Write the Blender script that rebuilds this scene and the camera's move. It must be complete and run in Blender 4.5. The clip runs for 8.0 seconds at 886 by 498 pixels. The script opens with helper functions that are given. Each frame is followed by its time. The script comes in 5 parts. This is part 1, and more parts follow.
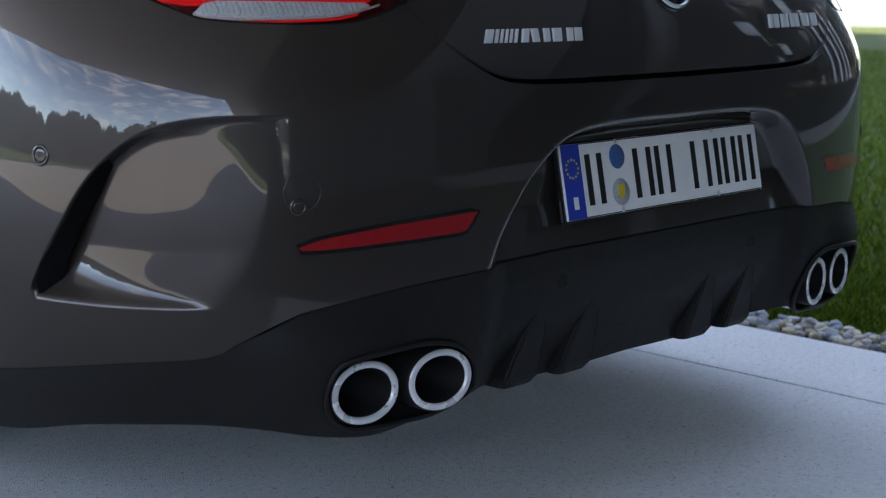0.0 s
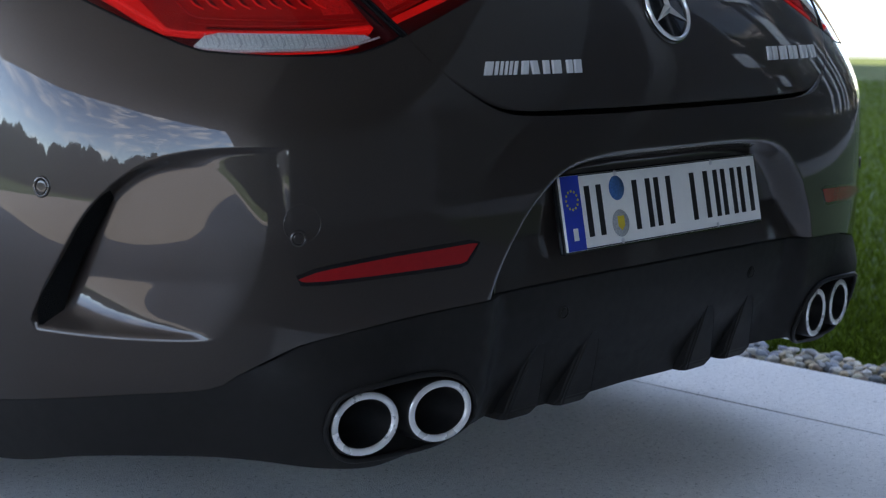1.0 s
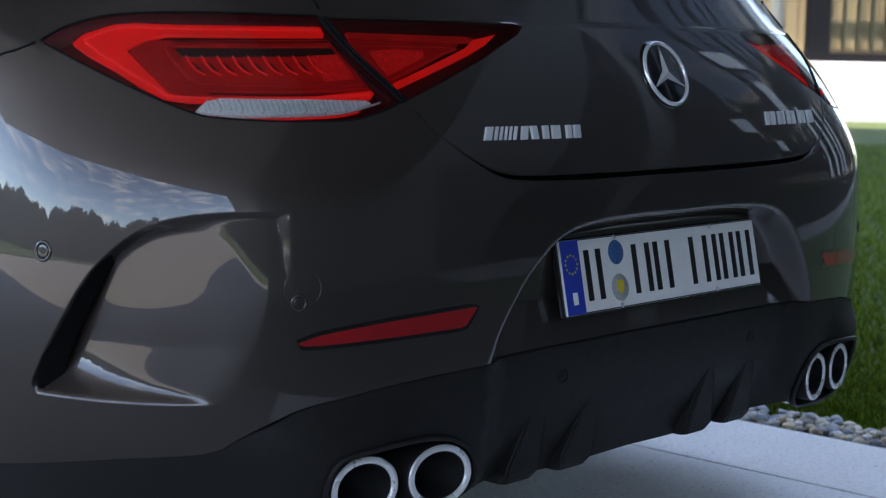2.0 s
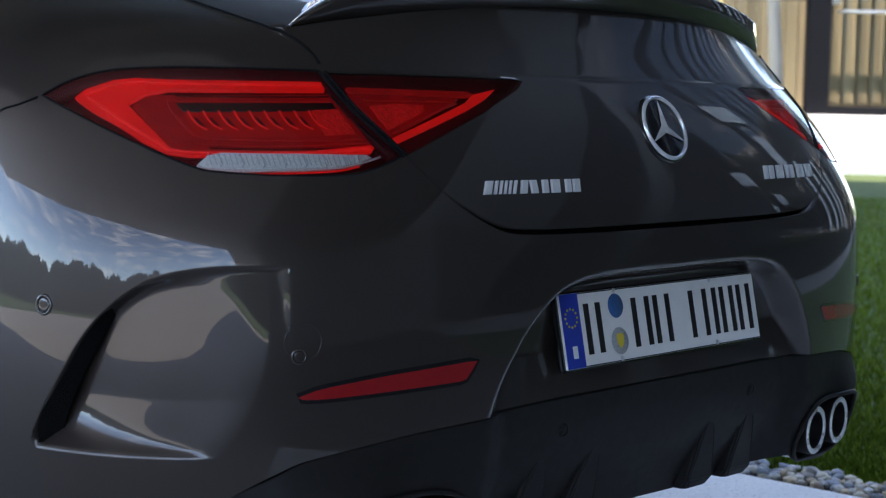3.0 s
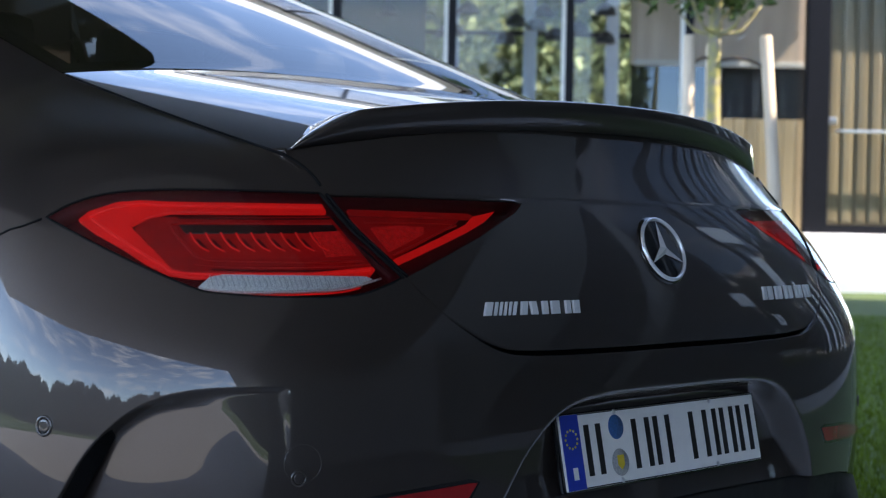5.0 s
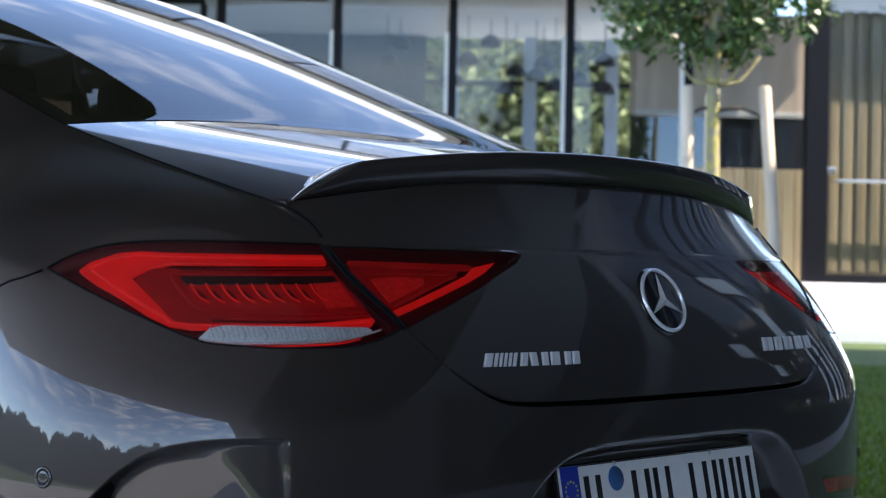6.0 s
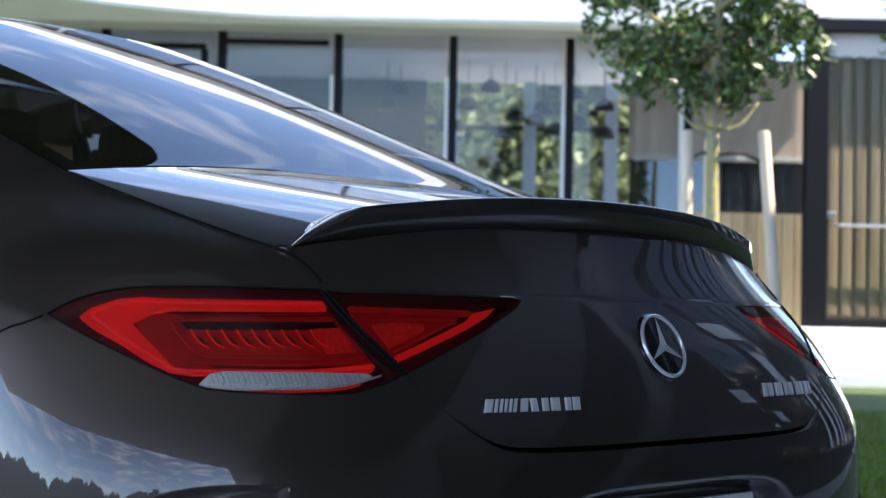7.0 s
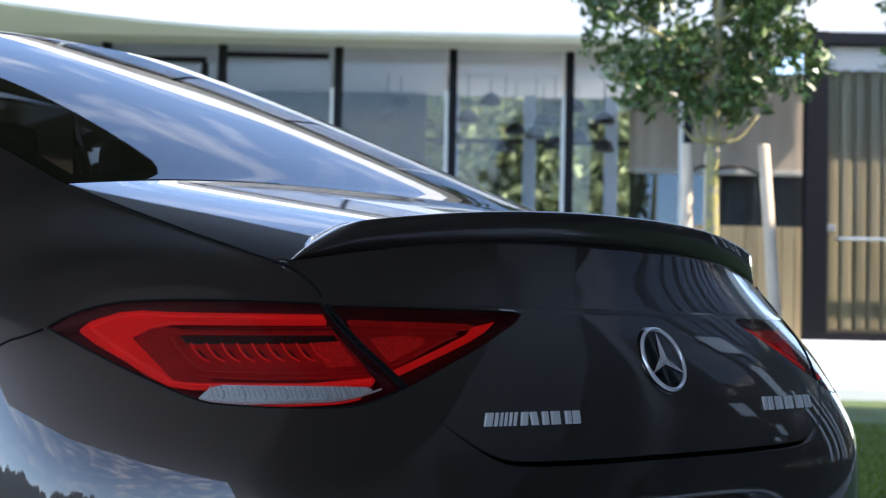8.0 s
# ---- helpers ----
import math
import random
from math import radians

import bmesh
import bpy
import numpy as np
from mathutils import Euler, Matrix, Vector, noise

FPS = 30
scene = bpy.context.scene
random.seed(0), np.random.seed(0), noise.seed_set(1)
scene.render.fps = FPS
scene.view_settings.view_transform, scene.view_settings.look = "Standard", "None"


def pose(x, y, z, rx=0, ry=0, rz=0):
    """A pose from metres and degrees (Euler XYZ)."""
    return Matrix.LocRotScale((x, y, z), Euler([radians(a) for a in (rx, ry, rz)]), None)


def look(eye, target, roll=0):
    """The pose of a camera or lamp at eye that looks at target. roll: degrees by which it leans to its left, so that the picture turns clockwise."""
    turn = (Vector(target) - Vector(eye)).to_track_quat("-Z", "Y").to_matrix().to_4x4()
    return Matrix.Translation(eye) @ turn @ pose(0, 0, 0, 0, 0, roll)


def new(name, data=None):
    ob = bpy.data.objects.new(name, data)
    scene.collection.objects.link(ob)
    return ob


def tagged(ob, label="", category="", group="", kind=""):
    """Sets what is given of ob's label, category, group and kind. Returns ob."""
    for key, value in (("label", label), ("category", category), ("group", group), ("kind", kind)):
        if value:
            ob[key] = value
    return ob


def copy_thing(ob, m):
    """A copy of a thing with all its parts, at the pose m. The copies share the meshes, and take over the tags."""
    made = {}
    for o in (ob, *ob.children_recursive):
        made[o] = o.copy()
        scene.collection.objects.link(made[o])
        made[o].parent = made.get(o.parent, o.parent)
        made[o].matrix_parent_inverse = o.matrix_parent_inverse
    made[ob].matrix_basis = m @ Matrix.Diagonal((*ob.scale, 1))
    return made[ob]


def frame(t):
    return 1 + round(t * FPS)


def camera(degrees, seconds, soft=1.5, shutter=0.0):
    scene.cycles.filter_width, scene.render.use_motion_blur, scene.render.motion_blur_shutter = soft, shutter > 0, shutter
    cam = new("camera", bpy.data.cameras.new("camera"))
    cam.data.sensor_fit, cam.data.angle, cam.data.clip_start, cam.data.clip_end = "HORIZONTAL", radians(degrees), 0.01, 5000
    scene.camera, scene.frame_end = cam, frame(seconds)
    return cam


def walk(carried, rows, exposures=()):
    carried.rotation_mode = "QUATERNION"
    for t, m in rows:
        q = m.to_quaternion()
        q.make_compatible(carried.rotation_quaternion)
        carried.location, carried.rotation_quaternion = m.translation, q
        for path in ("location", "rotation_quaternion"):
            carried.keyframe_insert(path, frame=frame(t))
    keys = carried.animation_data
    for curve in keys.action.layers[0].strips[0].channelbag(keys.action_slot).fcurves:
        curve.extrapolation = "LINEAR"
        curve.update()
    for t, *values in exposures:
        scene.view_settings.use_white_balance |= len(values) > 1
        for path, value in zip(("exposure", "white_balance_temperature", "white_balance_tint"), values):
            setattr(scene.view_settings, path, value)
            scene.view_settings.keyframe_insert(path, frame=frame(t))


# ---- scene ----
# World axes are the car's: x across, y forward, z up; the tail stands near y = 0.
from mathutils import geometry

cam = camera(30.61, 8.0, soft=1.2)
ROWS = [  # seconds, x, y, z, yaw, pitch, roll
    (0.0, -2.0679, -1.4354, 0.8718, -47.451, -10.349, 1.091),
    (0.5, -2.0684, -1.4359, 0.8721, -47.447, -10.114, 1.094),
    (1.0, -2.0704, -1.4377, 0.8732, -47.431, -9.262, 1.101),
    (1.5, -2.0731, -1.4401, 0.8747, -47.410, -8.066, 1.113),
    (3.0, -2.0791, -1.4453, 0.8785, -47.359, -5.190, 1.140),
    (3.5, -2.0813, -1.4471, 0.8799, -47.339, -4.101, 1.150),
    (4.0, -2.0832, -1.4486, 0.8813, -47.321, -3.093, 1.159),
    (4.5, -2.0852, -1.4501, 0.8827, -47.302, -2.017, 1.169),
    (6.0, -2.0899, -1.4536, 0.8864, -47.253, 0.717, 1.195),
    (6.5, -2.0913, -1.4545, 0.8876, -47.238, 1.569, 1.203),
    (7.0, -2.0924, -1.4552, 0.8886, -47.226, 2.277, 1.210),
    (7.5, -2.0930, -1.4556, 0.8891, -47.219, 2.637, 1.213),
    (8.0, -2.0931, -1.4557, 0.8892, -47.217, 2.741, 1.214),
]
EXPOSURE = 2.9
walk(cam, [(t, pose(x, y, z, 90 + pitch, 0, yaw) @ pose(0, 0, 0, 0, 0, roll)) for t, x, y, z, yaw, pitch, roll in ROWS],
     [(0.0, EXPOSURE + 0.20, 8500, 13), (3.0, EXPOSURE + 0.20, 7800, 12), (6.0, EXPOSURE - 0.03, 7500, 12), (8.0, EXPOSURE - 0.10, 7400, 12)])
cam.data.dof.use_dof, cam.data.dof.focus_distance, cam.data.dof.aperture_fstop = True, 2.45, 8.0

# ---------------------------------------------------------------- light
SUN_AZIMUTH, SUN_HEIGHT = 149.0, 48.0  # degrees clockwise from +y, degrees up
world = bpy.data.worlds.new("sky")
scene.world = world
world.use_nodes = True
wn, wl = world.node_tree.nodes, world.node_tree.links
wn.clear()
sky = wn.new("ShaderNodeTexSky")
sky.sky_type, sky.sun_disc = "NISHITA", False
sky.sun_elevation, sky.sun_rotation = radians(SUN_HEIGHT), radians(SUN_AZIMUTH)
sky.air_density, sky.dust_density, sky.ozone_density = 0.66, 0.03, 3.6
w_co = wn.new("ShaderNodeTexCoord")
w_map = wn.new("ShaderNodeMapping")
w_map.inputs["Scale"].default_value = (1.0, 1.0, 3.2)
w_noise = wn.new("ShaderNodeTexNoise")
w_noise.inputs["Scale"].default_value, w_noise.inputs["Detail"].default_value = 7.0, 7.0
w_noise.inputs["Roughness"].default_value, w_noise.inputs["Distortion"].default_value = 0.55, 0.5
w_ramp = wn.new("ShaderNodeValToRGB")
w_ramp.color_ramp.elements[0].position, w_ramp.color_ramp.elements[1].position = 0.49, 0.73
w_ramp.color_ramp.elements[1].color = (0.38, 0.38, 0.38, 1)
w_mix = wn.new("ShaderNodeMixRGB")
w_mix.inputs["Color2"].default_value = (7.6, 7.9, 8.5, 1)
w_bg, w_out = wn.new("ShaderNodeBackground"), wn.new("ShaderNodeOutputWorld")
w_bg.inputs["Strength"].default_value = 0.128
wl.new(w_co.outputs["Generated"], w_map.inputs["Vector"])
wl.new(w_map.outputs["Vector"], w_noise.inputs["Vector"])
wl.new(w_noise.outputs["Fac"], w_ramp.inputs["Fac"])
w_axes, w_thin, w_mul = wn.new("ShaderNodeSeparateXYZ"), wn.new("ShaderNodeMapRange"), wn.new("ShaderNodeMath")  # the clouds thin out towards the east
w_thin.inputs["From Min"].default_value, w_thin.inputs["From Max"].default_value = -0.3, 0.55
w_thin.inputs["To Min"].default_value, w_thin.inputs["To Max"].default_value = 1.0, 0.6
w_mul.operation = "MULTIPLY"
wl.new(w_co.outputs["Generated"], w_axes.inputs["Vector"])
wl.new(w_axes.outputs["X"], w_thin.inputs["Value"])
wl.new(w_ramp.outputs["Color"], w_mul.inputs[0])
wl.new(w_thin.outputs["Result"], w_mul.inputs[1])
wl.new(w_mul.outputs["Value"], w_mix.inputs["Fac"])
wl.new(sky.outputs["Color"], w_mix.inputs["Color1"])
wl.new(w_mix.outputs["Color"], w_bg.inputs["Color"])
wl.new(w_bg.outputs["Background"], w_out.inputs["Surface"])
sun = new("sun", bpy.data.lights.new("sun", "SUN"))
sun.data.energy, sun.data.angle, sun.data.color = 2.0, radians(0.6), (1.0, 0.95, 0.87)
_a, _e = radians(SUN_AZIMUTH), radians(SUN_HEIGHT)
sun.matrix_world = look((0, 0, 30), (-math.sin(_a) * math.cos(_e), -math.cos(_a) * math.cos(_e), 30 - math.sin(_e)))

# ---------------------------------------------------------------- materials
def material(name, colour, rough=0.5, metal=0.0, coat=0.0, vary=0.0, vary_scale=8.0, bump=0.0, bump_scale=60.0, spec=0.5,
             emit=None, emit_strength=0.0, second=None, stretch=(1, 1, 1), fine=0.0, island=0.0, coat_rough=0.02):
    m = bpy.data.materials.new(name)
    m.use_nodes = True
    n, l = m.node_tree.nodes, m.node_tree.links
    b = n["Principled BSDF"]
    b.inputs["Base Color"].default_value = (*colour, 1)
    b.inputs["Roughness"].default_value, b.inputs["Metallic"].default_value = rough, metal
    b.inputs["Coat Weight"].default_value, b.inputs["Coat Roughness"].default_value = coat, coat_rough
    b.inputs["Specular IOR Level"].default_value, b.inputs["Coat IOR"].default_value = spec, 1.42
    if emit:
        b.inputs["Emission Color"].default_value, b.inputs["Emission Strength"].default_value = (*emit, 1), emit_strength
    co = n.new("ShaderNodeTexCoord")
    mp = n.new("ShaderNodeMapping")
    mp.inputs["Scale"].default_value = stretch
    l.new(co.outputs["Object"], mp.inputs["Vector"])
    last = None
    if vary or second:
        t = n.new("ShaderNodeTexNoise")
        t.inputs["Scale"].default_value, t.inputs["Detail"].default_value = vary_scale, 6
        l.new(mp.outputs["Vector"], t.inputs["Vector"])
        r = n.new("ShaderNodeMapRange")
        r.inputs["From Min"].default_value, r.inputs["From Max"].default_value = 0.3, 0.7
        l.new(t.outputs["Fac"], r.inputs["Value"])
        mx = n.new("ShaderNodeMixRGB")
        other = second or tuple(max(0, c * (1 - vary)) for c in colour)
        mx.inputs["Color1"].default_value, mx.inputs["Color2"].default_value = (*colour, 1), (*other, 1)
        l.new(r.outputs["Result"], mx.inputs["Fac"])
        last = mx.outputs["Color"]
        if vary:
            rr = n.new("ShaderNodeMapRange")
            rr.inputs["To Min"].default_value, rr.inputs["To Max"].default_value = rough * 0.85, min(1, rough * 1.15)
            l.new(t.outputs["Fac"], rr.inputs["Value"])
            l.new(rr.outputs["Result"], b.inputs["Roughness"])
    if fine:
        t2 = n.new("ShaderNodeTexNoise")
        t2.inputs["Scale"].default_value, t2.inputs["Detail"].default_value = vary_scale * 22, 3
        l.new(mp.outputs["Vector"], t2.inputs["Vector"])
        r2 = n.new("ShaderNodeMapRange")
        r2.inputs["From Min"].default_value, r2.inputs["From Max"].default_value = 0.3, 0.7
        r2.inputs["To Min"].default_value, r2.inputs["To Max"].default_value = 1 - fine, 1 + fine
        l.new(t2.outputs["Fac"], r2.inputs["Value"])
        m2 = n.new("ShaderNodeMixRGB")
        m2.blend_type = "MULTIPLY"
        m2.inputs["Fac"].default_value = 1
        m2.inputs["Color1"].default_value = (*colour, 1)
        if last:
            l.new(last, m2.inputs["Color1"])
        l.new(r2.outputs["Result"], m2.inputs["Color2"])
        last = m2.outputs["Color"]
    if island:
        g = n.new("ShaderNodeNewGeometry")
        oi = n.new("ShaderNodeObjectInfo")
        ad = n.new("ShaderNodeMath")
        l.new(g.outputs["Random Per Island"], ad.inputs[0])
        l.new(oi.outputs["Random"], ad.inputs[1])
        fr = n.new("ShaderNodeMath")
        fr.operation = "FRACT"
        l.new(ad.outputs["Value"], fr.inputs[0])
        r3 = n.new("ShaderNodeMapRange")
        r3.inputs["To Min"].default_value, r3.inputs["To Max"].default_value = 1 - island, 1 + island
        l.new(fr.outputs["Value"], r3.inputs["Value"])
        m3 = n.new("ShaderNodeMixRGB")
        m3.blend_type = "MULTIPLY"
        m3.inputs["Fac"].default_value = 1
        m3.inputs["Color1"].default_value = (*colour, 1)
        if last:
            l.new(last, m3.inputs["Color1"])
        l.new(r3.outputs["Result"], m3.inputs["Color2"])
        last = m3.outputs["Color"]
    if last:
        l.new(last, b.inputs["Base Color"])
    if bump:
        t4 = n.new("ShaderNodeTexNoise")
        t4.inputs["Scale"].default_value, t4.inputs["Detail"].default_value = bump_scale, 5
        l.new(mp.outputs["Vector"], t4.inputs["Vector"])
        bp = n.new("ShaderNodeBump")
        bp.inputs["Strength"].default_value, bp.inputs["Distance"].default_value = bump, 0.01
        l.new(t4.outputs["Fac"], bp.inputs["Height"])
        l.new(bp.outputs["Normal"], b.inputs["Normal"])
    return m


def clear_glass(name, tint, ior=1.5, rough=0.0):
    """A pane: it lets light through with a tint and mirrors by Fresnel."""
    m = bpy.data.materials.new(name)
    m.use_nodes = True
    n, l = m.node_tree.nodes, m.node_tree.links
    n.clear()
    out, mx, tr, gl, fr = (n.new(k) for k in ("ShaderNodeOutputMaterial", "ShaderNodeMixShader", "ShaderNodeBsdfTransparent",
                                              "ShaderNodeBsdfGlossy", "ShaderNodeFresnel"))
    tr.inputs["Color"].default_value = (*tint, 1)
    gl.inputs["Roughness"].default_value = rough
    fr.inputs["IOR"].default_value = ior
    l.new(fr.outputs["Fac"], mx.inputs["Fac"])
    l.new(tr.outputs["BSDF"], mx.inputs[1])
    l.new(gl.outputs["BSDF"], mx.inputs[2])
    l.new(mx.outputs["Shader"], out.inputs["Surface"])
    return m


PAINT = material("graphite_metallic_paint", (0.058, 0.0470, 0.0425), 0.38, 0.62, coat=1.0, vary=0.12, vary_scale=900, spec=0.12, coat_rough=0.008)
PAINT.node_tree.nodes["Principled BSDF"].inputs["Coat IOR"].default_value = 1.58
GLOSS_BLACK = material("gloss_black_plastic", (0.008, 0.008, 0.009), 0.12, coat=0.6, vary=0.1, vary_scale=40)
SATIN_BLACK = material("satin_black_plastic", (0.0165, 0.0152, 0.0145), 0.5, vary=0.15, vary_scale=60, bump=0.02, bump_scale=900, spec=0.16)
RUBBER = material("rubber", (0.008, 0.008, 0.009), 0.75, vary=0.2, vary_scale=50, bump=0.05, spec=0.12)
CHROME = material("chrome", (0.84, 0.84, 0.85), 0.10, 0.45, vary=0.05, vary_scale=60)
BADGE = material("satin_chrome", (0.82, 0.82, 0.82), 0.30, 0.25, vary=0.08, vary_scale=200)
TIP = material("brushed_tail_pipe", (0.86, 0.85, 0.83), 0.28, 0.45, vary=0.06, vary_scale=40)
STEEL = material("polished_steel", (0.80, 0.79, 0.77), 0.30, 1.0, vary=0.04, vary_scale=30)
SOOT = material("sooty_tube", (0.012, 0.011, 0.011), 0.6, 0.3, vary=0.4, vary_scale=60)
MESH_BLACK = material("black_mesh", (0.005, 0.005, 0.005), 0.7, bump=0.6, bump_scale=700, spec=0.08)
REFLECTOR = material("red_reflector", (0.34, 0.008, 0.011), 0.25, coat=0.5, vary=0.12, vary_scale=120, bump=0.02, bump_scale=900)
PLATE_WHITE = material("plate_white", (0.90, 0.88, 0.83), 0.35, vary=0.05, vary_scale=30, fine=0.02)
PLATE_BLACK = material("plate_black", (0.012, 0.012, 0.012), 0.4, vary=0.1)
PLATE_BLUE = material("plate_blue", (0.012, 0.05, 0.42), 0.35, vary=0.08, vary_scale=40)
SEAL_BLUE = material("seal_blue", (0.03, 0.14, 0.36), 0.5, vary=0.4, vary_scale=300)
SEAL_GREY = material("seal_grey", (0.45, 0.46, 0.46), 0.5, vary=0.4, vary_scale=400)
YELLOW = material("yellow_print", (0.75, 0.55, 0.04), 0.5, vary=0.1)
LAMP_DARK = material("lamp_dark_red", (0.085, 0.007, 0.010), 0.5, vary=0.2, vary_scale=60, spec=0.1)
LAMP_MID = material("lamp_mid_red", (0.36, 0.010, 0.012), 0.30, vary=0.45, vary_scale=30, emit=(1.0, 0.02, 0.022), emit_strength=0.008, spec=0.15)
LAMP_LIT = material("lamp_lit_red", (0.60, 0.010, 0.012), 0.35, vary=0.55, vary_scale=11, emit=(1.0, 0.018, 0.02), emit_strength=0.030, spec=0.15)
LAMP_HOT = material("lamp_bright_red", (0.58, 0.022, 0.024), 0.35, vary=0.4, vary_scale=24, emit=(1.0, 0.022, 0.024), emit_strength=0.036, spec=0.15)
LAMP_FIELD = material("lamp_deep_red", (0.34, 0.009, 0.012), 0.35, vary=0.45, vary_scale=22, emit=(1.0, 0.015, 0.018), emit_strength=0.005, spec=0.15)
LAMP_CELL = material("lamp_cell_red", (0.50, 0.014, 0.017), 0.35, vary=0.5, vary_scale=160, bump=0.4, bump_scale=260, emit=(1.0, 0.022, 0.024), emit_strength=0.014, spec=0.15)
LAMP_FRAME = material("lamp_rib_grey", (0.50, 0.50, 0.50), 0.4, vary=0.2)
LAMP_BLACK = material("lamp_black", (0.010, 0.003, 0.004), 0.3, vary=0.1)
LAMP_CLEAR = material("clear_reflector", (0.93, 0.93, 0.90), 0.25, 0.0, vary=0.35, vary_scale=500, bump=0.4, bump_scale=500)
LAMP_LENS = clear_glass("lamp_lens", (0.97, 0.84, 0.84), 1.37)
CAR_GLASS = clear_glass("tinted_car_glass", (0.30, 0.33, 0.33), 1.35)
HALL_PANE = clear_glass("hall_pane", (0.80, 0.82, 0.84), 1.14)
SOLAR = clear_glass("solar_pane", (0.80, 0.85, 0.92), 1.95)
SKY_PANE = clear_glass("mirroring_pane", (0.80, 0.84, 0.90), 2.8)
GREY_PANE = clear_glass("grey_sky_pane", (0.24, 0.26, 0.29), 1.2)
PANE = clear_glass("window_pane", (0.93, 0.955, 0.96), 1.36)
CABIN = material("cabin_trim", (0.014, 0.014, 0.015), 0.8, vary=0.3, vary_scale=20)
CONCRETE = material("broomed_concrete", (0.82, 0.81, 0.785), 0.85, vary=0.10, vary_scale=3.0, bump=0.45, bump_scale=300, fine=0.06)
def add_pits(m, scale, edge, depth):
    """Sparse dark pits and grains over a material's colour."""
    n, l = m.node_tree.nodes, m.node_tree.links
    b = n["Principled BSDF"]
    src = b.inputs["Base Color"].links[0].from_socket
    co, t, r, mx = (n.new(k) for k in ("ShaderNodeTexCoord", "ShaderNodeTexNoise", "ShaderNodeMapRange", "ShaderNodeMixRGB"))
    t.inputs["Scale"].default_value, t.inputs["Detail"].default_value, t.inputs["Roughness"].default_value = scale, 4, 0.7
    r.inputs["From Min"].default_value, r.inputs["From Max"].default_value = edge, edge + 0.07
    r.inputs["To Max"].default_value = depth
    mx.inputs["Color2"].default_value = (0.05, 0.05, 0.055, 1)
    l.new(co.outputs["Object"], t.inputs["Vector"])
    l.new(t.outputs["Fac"], r.inputs["Value"])
    l.new(r.outputs["Result"], mx.inputs["Fac"])
    l.new(src, mx.inputs["Color1"])
    l.new(mx.outputs["Color"], b.inputs["Base Color"])


# Darker concrete for far slabs and terrace, tuned to its reflected tone.
CONCRETE_GREY = material("darker_concrete", (0.31, 0.302, 0.292), 0.9, vary=0.2, vary_scale=0.8, bump=0.4, bump_scale=120, fine=0.1)
add_pits(CONCRETE, 120, 0.585, 0.55)
add_pits(CONCRETE, 55, 0.64, 0.7)
# Concrete darkened to stand in for the canopy's shade beside the car.
SHADE_SLAB = material("shade_toned_concrete", (0.31, 0.29, 0.27), 0.9, vary=0.2, vary_scale=1.0, bump=0.4, bump_scale=160, fine=0.1)
# Unseen slabs behind the tail, darkened so the bumper mirrors dark ground.
REAR_SLAB = material("darkened_rear_slab", (0.092, 0.086, 0.080), 0.7, vary=0.25, vary_scale=2.5, bump=0.2, fine=0.12)
def add_hues(m, hues):
    """One of several hues for each piece."""
    n, l = m.node_tree.nodes, m.node_tree.links
    b = n["Principled BSDF"]
    src = b.inputs["Base Color"].links[0].from_socket
    g, oi, ad, fr, rp, mx = (n.new(k) for k in ("ShaderNodeNewGeometry", "ShaderNodeObjectInfo", "ShaderNodeMath", "ShaderNodeMath", "ShaderNodeValToRGB", "ShaderNodeMixRGB"))
    ad.operation, fr.operation, mx.blend_type = "MULTIPLY_ADD", "FRACT", "MULTIPLY"
    ad.inputs[1].default_value = 7.3
    l.new(g.outputs["Random Per Island"], ad.inputs[0])
    l.new(oi.outputs["Random"], ad.inputs[2])
    l.new(ad.outputs["Value"], fr.inputs[0])
    rp.color_ramp.interpolation = "CONSTANT"
    rp.color_ramp.elements.remove(rp.color_ramp.elements[1])
    for k, c in enumerate(hues):
        e = rp.color_ramp.elements[0] if k == 0 else rp.color_ramp.elements.new(k / len(hues))
        e.color = (*c, 1)
    mx.inputs["Fac"].default_value = 1
    l.new(fr.outputs["Value"], rp.inputs["Fac"])
    l.new(src, mx.inputs["Color1"])
    l.new(rp.outputs["Color"], mx.inputs["Color2"])
    l.new(mx.outputs["Color"], b.inputs["Base Color"])


SOIL = material("soil", (0.05, 0.04, 0.03), 0.95, vary=0.4, vary_scale=30, bump=0.6)
STONE = material("pale_pebble", (0.64, 0.63, 0.60), 0.7, second=(0.42, 0.405, 0.39), vary_scale=30, island=0.3, bump=0.2)
add_hues(STONE, ((1.0, 1.0, 1.0), (0.95, 0.78, 0.55), (0.75, 0.85, 1.0), (0.55, 0.42, 0.32), (1.0, 0.97, 0.9), (0.5, 0.55, 0.62), (1.0, 0.95, 0.8)))
LAWN = material("lawn", (0.060, 0.098, 0.024), 0.9, second=(0.040, 0.072, 0.016), vary_scale=1.3, bump=0.8, bump_scale=120, fine=0.35)
GRASS = material("grass_blade", (0.095, 0.150, 0.012), 0.8, island=0.5, spec=0.08)
WHITE_PAINT = material("white_render", (0.76, 0.76, 0.75), 0.7, vary=0.07, vary_scale=1.2, bump=0.1)
# Darker soffit tone, standing in for light that falls off under the canopy.
SHADE_BOARDS = material("shade_toned_boards", (0.24, 0.232, 0.222), 0.8, vary=0.1, vary_scale=0.8, bump=0.05)
SOFFIT = material("grey_soffit", (0.80, 0.78, 0.75), 0.8, vary=0.08, vary_scale=0.6, bump=0.05)
DARK_FRAME = material("anthracite_frame", (0.009, 0.0095, 0.013), 0.6, vary=0.15, vary_scale=9, spec=0.12)
